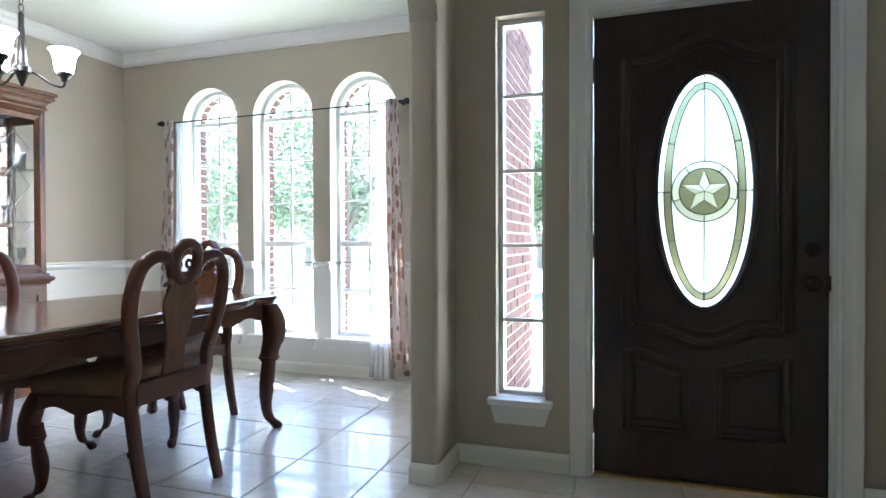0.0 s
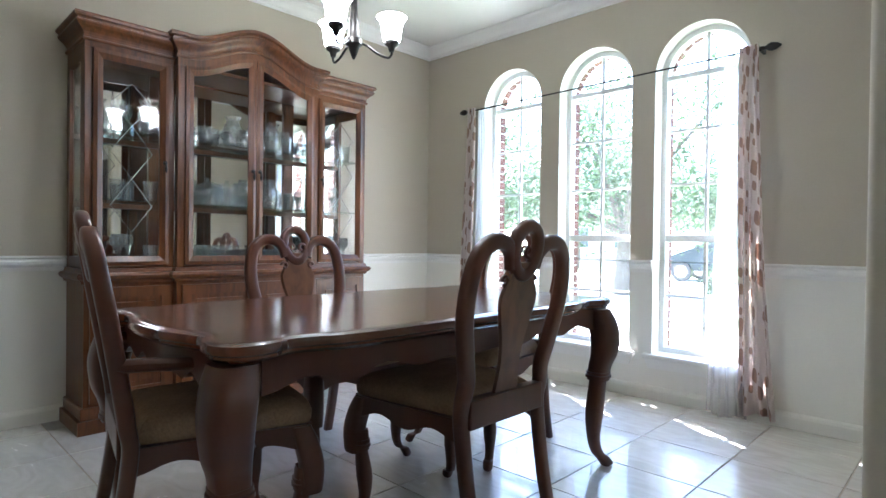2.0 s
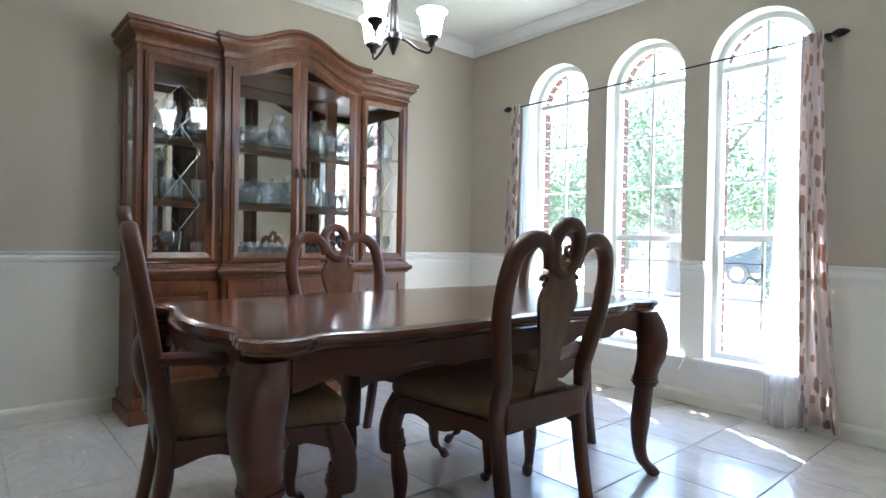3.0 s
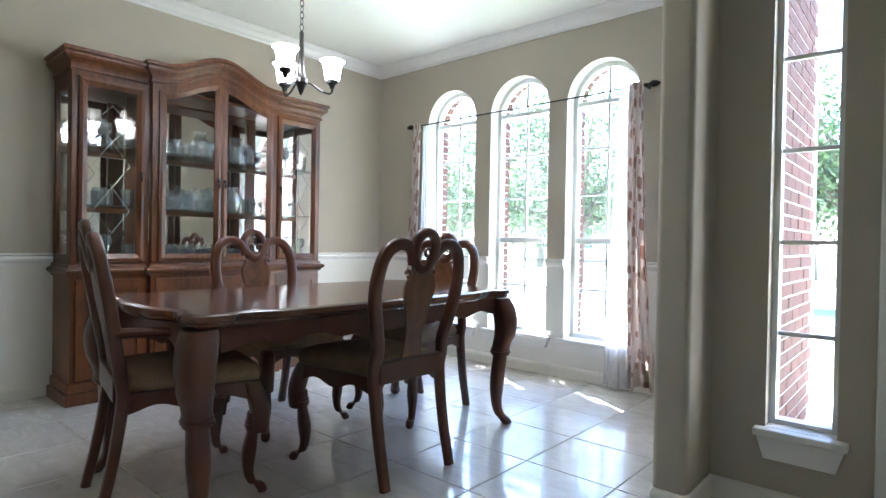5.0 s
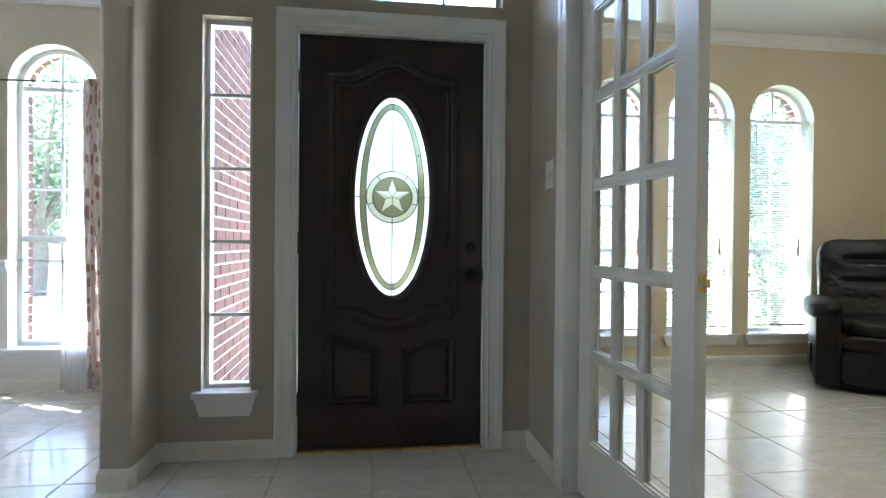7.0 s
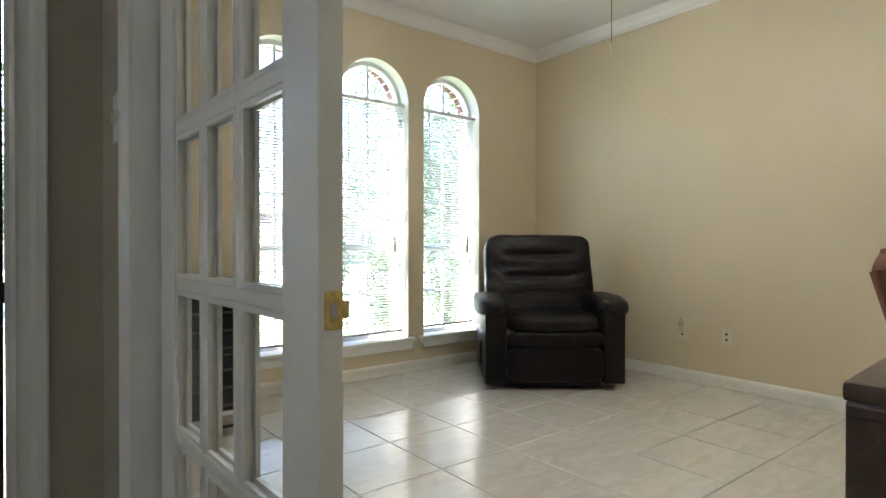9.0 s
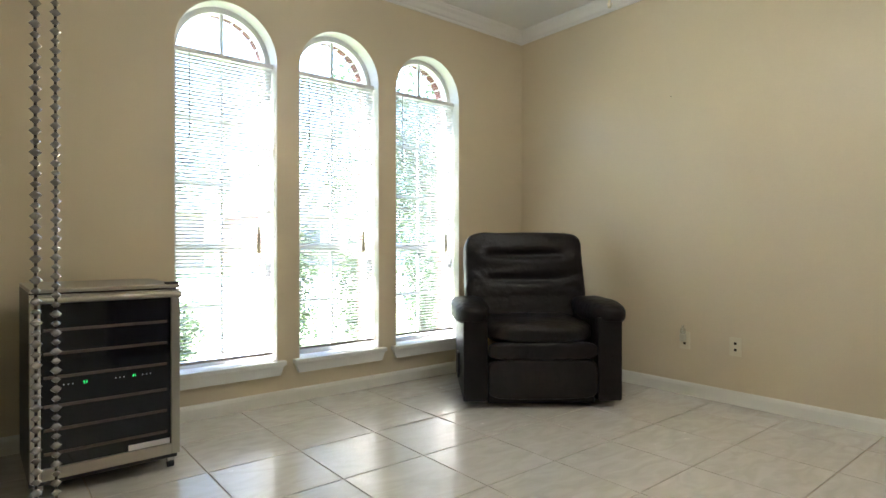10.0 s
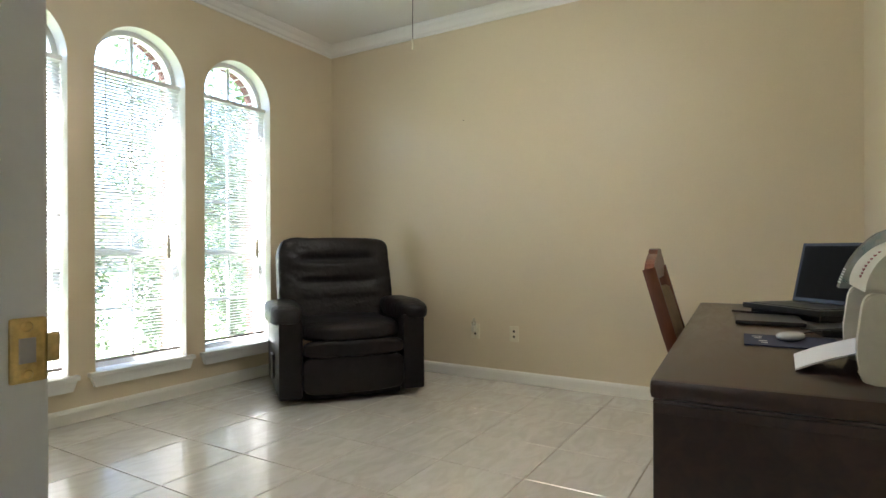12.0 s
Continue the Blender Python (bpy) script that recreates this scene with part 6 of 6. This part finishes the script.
# wooden chair at the desk, facing it
RED = wood("reddish_chair_wood", (0.09, 0.022, 0.010), (0.22, 0.070, 0.030), 0.35, 3.0)
dc = thing("desk_chair", "reddish wooden chair with padded brown back at the desk", "chair", pose(3.27, 0.766, 0, 0, 0, 184))
bk = lambda z: -0.19 - 0.16 * max(0, (z - 0.45) / 0.55)
for sx in (-1, 1):
    part("stile", tube(bmesh.new(), spline([(sx * 0.17, -0.25, 0), (sx * 0.175, -0.20, 0.25), (sx * 0.178, bk(0.46), 0.46), (sx * 0.18, bk(0.7), 0.7), (sx * 0.182, bk(0.92), 0.925)], 16), 0.020, 8, 1.2, up=(0, 1, 0)), RED, dc, smooth=True)
    part("leg", tube(bmesh.new(), [(sx * 0.18, 0.19, 0), (sx * 0.185, 0.19, 0.44)], [0.016, 0.022], 8, up=(0, 1, 0)), RED, dc, smooth=True)
n = 20
bm = bmesh.new()
head = [(-0.188 + 0.376 * i / n, 0.925 + 0.06 * max(0, math.cos(math.pi * (i / n - 0.5))) ** 0.7 + (0.012 if abs(i - 10) < 4 else 0)) for i in range(n + 1)]
prism(bm, [(-0.172, 0.885)] + head + [(0.172, 0.885)], bk(0.92) - 0.015, bk(0.92) + 0.017)
part("crest_rail", bm, RED, dc, "carved crest rail")
bm = pad(0.155, 0.02, 0.16, 5)
part("back_pad", bm, CUSH, dc, "brown padded back", True, pose(0, bk(0.70) + 0.004, 0.70, 16))
part("back_rail", boxes((-0.18, 0.18, bk(0.52) - 0.012, bk(0.52) + 0.012, 0.495, 0.545), bevel=0.004), RED, dc)
part("seat_frame", boxes((-0.20, 0.20, -0.20, 0.21, 0.40, 0.45), bevel=0.006), RED, dc)
part("seat", pad(0.19, 0.19, 0.03, 4), CUSH, dc, "brown padded seat", True, pose(0, 0.005, 0.468))

# ---- outdoors ----
GRASS = mat("lawn", (0.20, 0.25, 0.11), 0.9, vary=0.35, scale=0.6, fine=12, bump=0.5)
CONC = mat("concrete", (0.62, 0.60, 0.56), 0.85, vary=0.1, scale=1.5, fine=30, bump=0.2)
BARK = mat("bark", (0.16, 0.13, 0.10), 0.9, vary=0.3, scale=12, bump=0.6)
LEAF = mat("leaves", (0.10, 0.145, 0.06), 0.6, vary=0.5, scale=1.5, fine=9, rand=0.6, island=True)
ground = setting(part("ground", boxes((-400, 400, 4.1, 600, -0.5, -0.16)), GRASS), "green mown lawn reaching the far houses", "ground")
setting(part("pavement", boxes((-0.55, 1.0, 2.72, 5.4, -0.16, -0.06)), CONC), "pale concrete porch slab", "porch")
setting(part("road", boxes((-120, 120, 13.0, 20.5, -0.16, -0.145)), CONC), "pale concrete street", "road")
setting(part("pavement_walk", boxes((-120, 120, 10.2, 11.4, -0.16, -0.14)), CONC), "pale concrete footpath beside the lawn", "pavement")
setting(part("pavement_drive", boxes((-8.5, -3.4, 4.4, 13.0, -0.16, -0.141)), CONC), "pale concrete driveway", "driveway")


def tree(x, y, height, spread, seed, trunk=0.16, leaves=15000):
    rng = random.Random(seed)
    t = thing("tree", "leafy oak tree with a grey-brown forked trunk on the lawn", "tree", pose(x, y, -0.17), "street trees")
    bm = bmesh.new()
    fork = height * 0.27
    lean = rng.uniform(-0.3, 0.3)
    tube(bm, spline([(0, 0, 0), (lean * 0.3, 0.1, fork * 0.5), (lean, 0, fork)], 8), [trunk * (1.35 - 0.06 * i) for i in range(9)], 10, up=(1, 0, 0))
    tips = []
    for k in range(8):
        a = 2 * math.pi * k / 8 + rng.uniform(-0.3, 0.3)
        d = spread * rng.uniform(0.55, 0.95)
        tip = Vector((lean + d * math.cos(a), d * math.sin(a), height * rng.uniform(0.34, 0.8)))
        mid = Vector((lean + 0.45 * d * math.cos(a), 0.45 * d * math.sin(a), fork + (tip.z - fork) * rng.uniform(0.35, 0.6)))
        tube(bm, spline([(lean, 0, fork * 0.95), mid, tip], 8), [trunk * (0.6 - 0.062 * i) for i in range(9)], 7)
        tips += [tip, mid * 0.4 + tip * 0.6, mid]
    part("trunk", bm, BARK, t, smooth=True)
    verts, faces = [], []
    for i in range(leaves):
        c = rng.choice(tips)
        p = c + Vector((rng.gauss(0, spread * 0.2), rng.gauss(0, spread * 0.2), rng.gauss(0, height * 0.07)))
        s = rng.uniform(0.035, 0.075)
        q = Euler((rng.uniform(-1, 1), rng.uniform(-1, 1), rng.uniform(0, 6.3))).to_matrix()
        n = len(verts)
        for dx, dy, dz in ((-1, 0, 0), (0, -0.5, 0.15), (1, 0, 0), (0, 0.5, 0.15)):
            verts.append(p + q @ Vector((dx * s, dy * s, dz * s)))
        faces.append((n, n + 1, n + 2, n + 3))
    me = bpy.data.meshes.new("crown")
    me.from_pydata([tuple(v) for v in verts], [], faces)
    me.materials.append(LEAF)
    crown = new("crown", me)
    crown.parent = t
    return t


for k, (x, y, h, s) in enumerate(((-0.9, 12.6, 6.2, 2.0), (-9.4, 11.5, 6.0, 2.6), (-6.6, 12.4, 5.6, 2.4), (-3.6, 12.6, 4.6, 1.9), (0.6, 15.5, 5.6, 2.6), (-13.5, 16.0, 7.0, 3.2),
                                  (8.6, 9.8, 6.0, 2.4), (16.5, 13.5, 6.4, 3.0), (12.5, 11.0, 6.0, 3.0), (-15.0, 24.5, 8.0, 4.0), (-3.5, 25.0, 8.0, 4.0), (6.0, 26.0, 8.0, 4.0))):
    tree(x, y, h, s, k + 3)


def shrub(x, y, height, spread, seed, leaves=1800):
    rng = random.Random(seed)
    t = thing("shrub", "green leafy shrub growing below the windows", "shrub", pose(x, y, -0.165), "shrubs")
    bm = bmesh.new()
    tips = []
    for k in range(9):
        a, d = rng.uniform(0, 6.3), spread * rng.uniform(0.2, 0.8)
        tip = Vector((d * math.cos(a), d * math.sin(a), height * rng.uniform(0.6, 0.95)))
        tube(bm, spline([(0.05 * math.cos(a), 0.05 * math.sin(a), 0), (0.4 * tip.x, 0.4 * tip.y, tip.z * 0.5), tip], 5), [0.014, 0.013, 0.011, 0.009, 0.006, 0.003], 5)
        tips += [tip, tip * 0.7, tip * 0.45]
    part("stems", bm, BARK, t)
    verts, faces = [], []
    for i in range(leaves):
        p = rng.choice(tips) + Vector((rng.gauss(0, spread * 0.2), rng.gauss(0, spread * 0.2), rng.gauss(0, height * 0.1)))
        p.z = max(0.03, p.z)
        s = rng.uniform(0.018, 0.04)
        q = Euler((rng.uniform(-1, 1), rng.uniform(-1, 1), rng.uniform(0, 6.3))).to_matrix()
        n = len(verts)
        for dx, dy, dz in ((-1, 0, 0), (0, -0.5, 0.15), (1, 0, 0), (0, 0.5, 0.15)):
            verts.append(tuple(p + q @ Vector((dx * s, dy * s, dz * s))))
        faces.append((n, n + 1, n + 2, n + 3))
    me = bpy.data.meshes.new("foliage")
    me.from_pydata(verts, [], faces)
    me.materials.append(LEAF)
    ob = new("foliage", me)
    ob.parent = t


for k, (x, y, h, s) in enumerate(((-1.75, 6.6, 0.75, 0.35), (2.3, 5.6, 0.7, 0.35), (3.35, 5.7, 1.45, 0.45), (4.1, 5.5, 1.25, 0.42), (4.9, 5.6, 1.35, 0.45), (-4.6, 14.0 - 1.5, 0.8, 0.6))):
    shrub(x, y, h, s, 40 + k)

# houses across the street
HBRICK = mat("pale_house_brick", (0.42, 0.30, 0.25), 0.9, vary=0.2, scale=3, fine=40, bump=0.3)
SHING = mat("grey_shingles", (0.22, 0.21, 0.20), 0.9, vary=0.2, scale=4, fine=25)
DARKWIN = mat("dark_window_glass", (0.05, 0.06, 0.07), 0.1)


def house(x, y, w, label):
    h = thing("house", label, "house", pose(x, y, -0.165), "houses across the street")
    part("wall", boxes((-w / 2, w / 2, 0, 8, 0, 3.0)), HBRICK, h)
    bm = bmesh.new()
    loft(bm, [[(-w / 2 - 0.4, -0.4, 3.0), (w / 2 + 0.4, -0.4, 3.0), (w / 2 + 0.4, 8.4, 3.0), (-w / 2 - 0.4, 8.4, 3.0)], [(-w / 4, 3.9, 5.4), (w / 4, 3.9, 5.4), (w / 4, 4.1, 5.4), (-w / 4, 4.1, 5.4)]])
    part("roof", bm, SHING, h)
    for k, c in enumerate((-0.3, -0.12, 0.32)):
        wn = part("window", boxes((c * w - 0.55, c * w + 0.55, -0.06, 0.02, 0.9, 2.3), bevel=0.01), TRIM, h)
        part("pane", boxes((c * w - 0.47, c * w + 0.47, -0.075, -0.05, 0.98, 2.22)), DARKWIN, wn)
    part("garage_door", boxes((0.05 * w, 0.05 * w + 2.4, -0.04, 0.03, 0.0, 2.15), bevel=0.01), TRIM, h)


house(-14.5, 32, 15, "pale brick house with grey hipped roof beyond the street")
house(3.5, 33, 14, "pale brick house with grey hipped roof beyond the street")
house(21, 32, 15, "pale brick house with grey hipped roof beyond the street")

# parked car by the far kerb
car = thing("car", "dark parked car at the far side of the street", "car", pose(-6.2, 19.3, -0.145))
CARP = mat("dark_car_paint", (0.03, 0.04, 0.05), 0.25, 0.3)
line = [(-2.1, 0.35), (-2.15, 0.7), (-1.6, 0.85), (-1.0, 1.0), (-0.5, 1.38), (0.7, 1.42), (1.4, 1.0), (2.05, 0.9), (2.15, 0.6), (2.1, 0.35)]
bm = bmesh.new()
prism(bm, line, -0.85, 0.85)
bmesh.ops.bevel(bm, geom=bm.edges[:], offset=0.06, segments=2, affect="EDGES")
part("body", bm, CARP, car, smooth=True)
for x in (-1.35, 1.35):
    for yy in (-0.82, 0.82):
        tyre = part("wheel", tube(bmesh.new(), [(x, yy - 0.1, 0.32), (x, yy + 0.1, 0.32)], 0.32, 20), BLACK, car, smooth=True)
        part("rim", tube(bmesh.new(), [(x, yy - 0.105, 0.32), (x, yy + 0.105, 0.32)], 0.2, 16), STEEL, tyre, smooth=True)
part("window", boxes((-0.45, 0.75, -0.87, 0.87, 1.02, 1.32), bevel=0.02), DARKWIN, car)

# ---- pieces: bricks and floor tiles ----
def brick_mesh(dx, dy, dz):
    bm = boxes((-dx / 2, dx / 2, -dy / 2, dy / 2, -dz / 2, dz / 2))
    me = bpy.data.meshes.new("brick")
    bm.to_mesh(me)
    bm.free()
    me.materials.append(BRICK)
    return me


rng = random.Random(11)
BL, BH, J = 0.194, 0.057, 0.0105
# porch wall beside the sidelight, bricks proud of the mortar face
long_m, half_m = brick_mesh(0.02, BL, BH), brick_mesh(0.02, BL / 2 - J / 2, BH)
for r in range(36):
    z = 0.02 + r * (BH + J) + BH / 2
    y = FOY_N + 0.235
    first_half = r % 2
    while y < DIN_N + 0.255:
        half_b = first_half
        first_half = 0
        w_ = BL / 2 - J / 2 if half_b else BL
        if y + w_ > DIN_N + 0.262:
            break
        ob = new("brick", half_m if half_b else long_m)
        ob.parent = brick_side
        ob.location = (-0.581 + rng.uniform(-0.0015, 0.0015), y + w_ / 2, z)
        y += w_ + J
# jamb and arch bricks round the windows
jamb_m = brick_mesh(0.016, 0.095, BH)


def window_bricks(host, hole, y0):
    l, r, sill, spring, rise = hole
    z = sill + BH / 2 + 0.004
    while z < spring:
        for x in (l + 0.004, r - 0.004):
            ob = new("brick", jamb_m)
            ob.parent = host
            ob.location = (x, y0 + 0.048 + rng.uniform(-0.002, 0.002), z)
        z += BH + J
    c, h = (l + r) / 2, (r - l) / 2
    n = max(8, int(math.pi * h / (BH + J)))
    for i in range(n):
        a = math.pi * (i + 0.5) / n
        ob = new("brick", jamb_m)
        ob.parent = host
        ob.matrix_basis = pose(c - (h - 0.004) * math.cos(a), y0 + 0.048, spring + (rise - 0.004) * math.sin(a), 0, math.degrees(a), 0)


for hole in DIN_WIN:
    window_bricks(brick_dining, hole, DIN_N + 0.17)
for hole in OFF_WIN:
    window_bricks(brick_office, hole, OFF_N + 0.17)

# floor tiles
def tile_mesh(w, d):
    bm = bmesh.new()
    b = 0.0022
    loft(bm, [[(-w / 2, -d / 2, -0.006), (w / 2, -d / 2, -0.006), (w / 2, d / 2, -0.006), (-w / 2, d / 2, -0.006)],
              [(-w / 2, -d / 2, -0.0015), (w / 2, -d / 2, -0.0015), (w / 2, d / 2, -0.0015), (-w / 2, d / 2, -0.0015)],
              [(-w / 2 + b, -d / 2 + b, 0.0), (w / 2 - b, -d / 2 + b, 0.0), (w / 2 - b, d / 2 - b, 0.0), (-w / 2 + b, d / 2 - b, 0.0)]])
    bmesh.ops.recalc_face_normals(bm, faces=bm.faces[:])
    me = bpy.data.meshes.new("tile")
    bm.to_mesh(me)
    bm.free()
    me.materials.append(TILE)
    return me


made = {}


def lay(x0, x1, y0, y1, ox, oy, px, py, g=0.005):
    """Tiles of pitch px by py on the grid through (ox, oy), cut at the borders."""
    i0, i1 = math.floor((x0 - ox) / px), math.ceil((x1 - ox) / px)
    j0, j1 = math.floor((y0 - oy) / py), math.ceil((y1 - oy) / py)
    for i in range(i0, i1):
        for j in range(j0, j1):
            a, b = max(x0, ox + i * px + g / 2), min(x1, ox + (i + 1) * px - g / 2)
            c, d = max(y0, oy + j * py + g / 2), min(y1, oy + (j + 1) * py - g / 2)
            if b - a < 0.02 or d - c < 0.02:
                continue
            key = (round(b - a, 3), round(d - c, 3))
            if key not in made:
                made[key] = tile_mesh(b - a, d - c)
            ob = new("tile", made[key])
            ob.parent = slab
            ob.location = ((a + b) / 2, (c + d) / 2, rng.uniform(-0.0004, 0.0))


DGRID, OGRID = (-1.420, 2.712, 0.43, 0.43), (2.814, 2.930, 0.425, 0.432)
lay(DIN_W, DIN_E, 0.0, DIN_N, *DGRID)
lay(DIN_E, FOY_W, 0.0, 2.235, *DGRID)
lay(FOY_W, 1.12, 0.0, 2.53, *DGRID)
lay(1.12, OFF_W, 0.375, 1.99, *OGRID)
lay(OFF_W, OFF_E, OFF_S, OFF_N, *OGRID)
plain = bmesh.new()
for a, b, c, d in ((DIN_W, DIN_E, DIN_S, 0.0), (DIN_E, 1.12, -3.0, 0.0)):
    x = a
    while x < b - 0.01:
        y = c
        while y < d - 0.01:
            box(plain, x + 0.0025, min(b, x + 0.43) - 0.0025, y + 0.0025, min(d, y + 0.43) - 0.0025, -0.006, -0.0003)
            y += 0.43
        x += 0.43
tagged(part("tiles", plain, TILE, slab), kind="stuff")
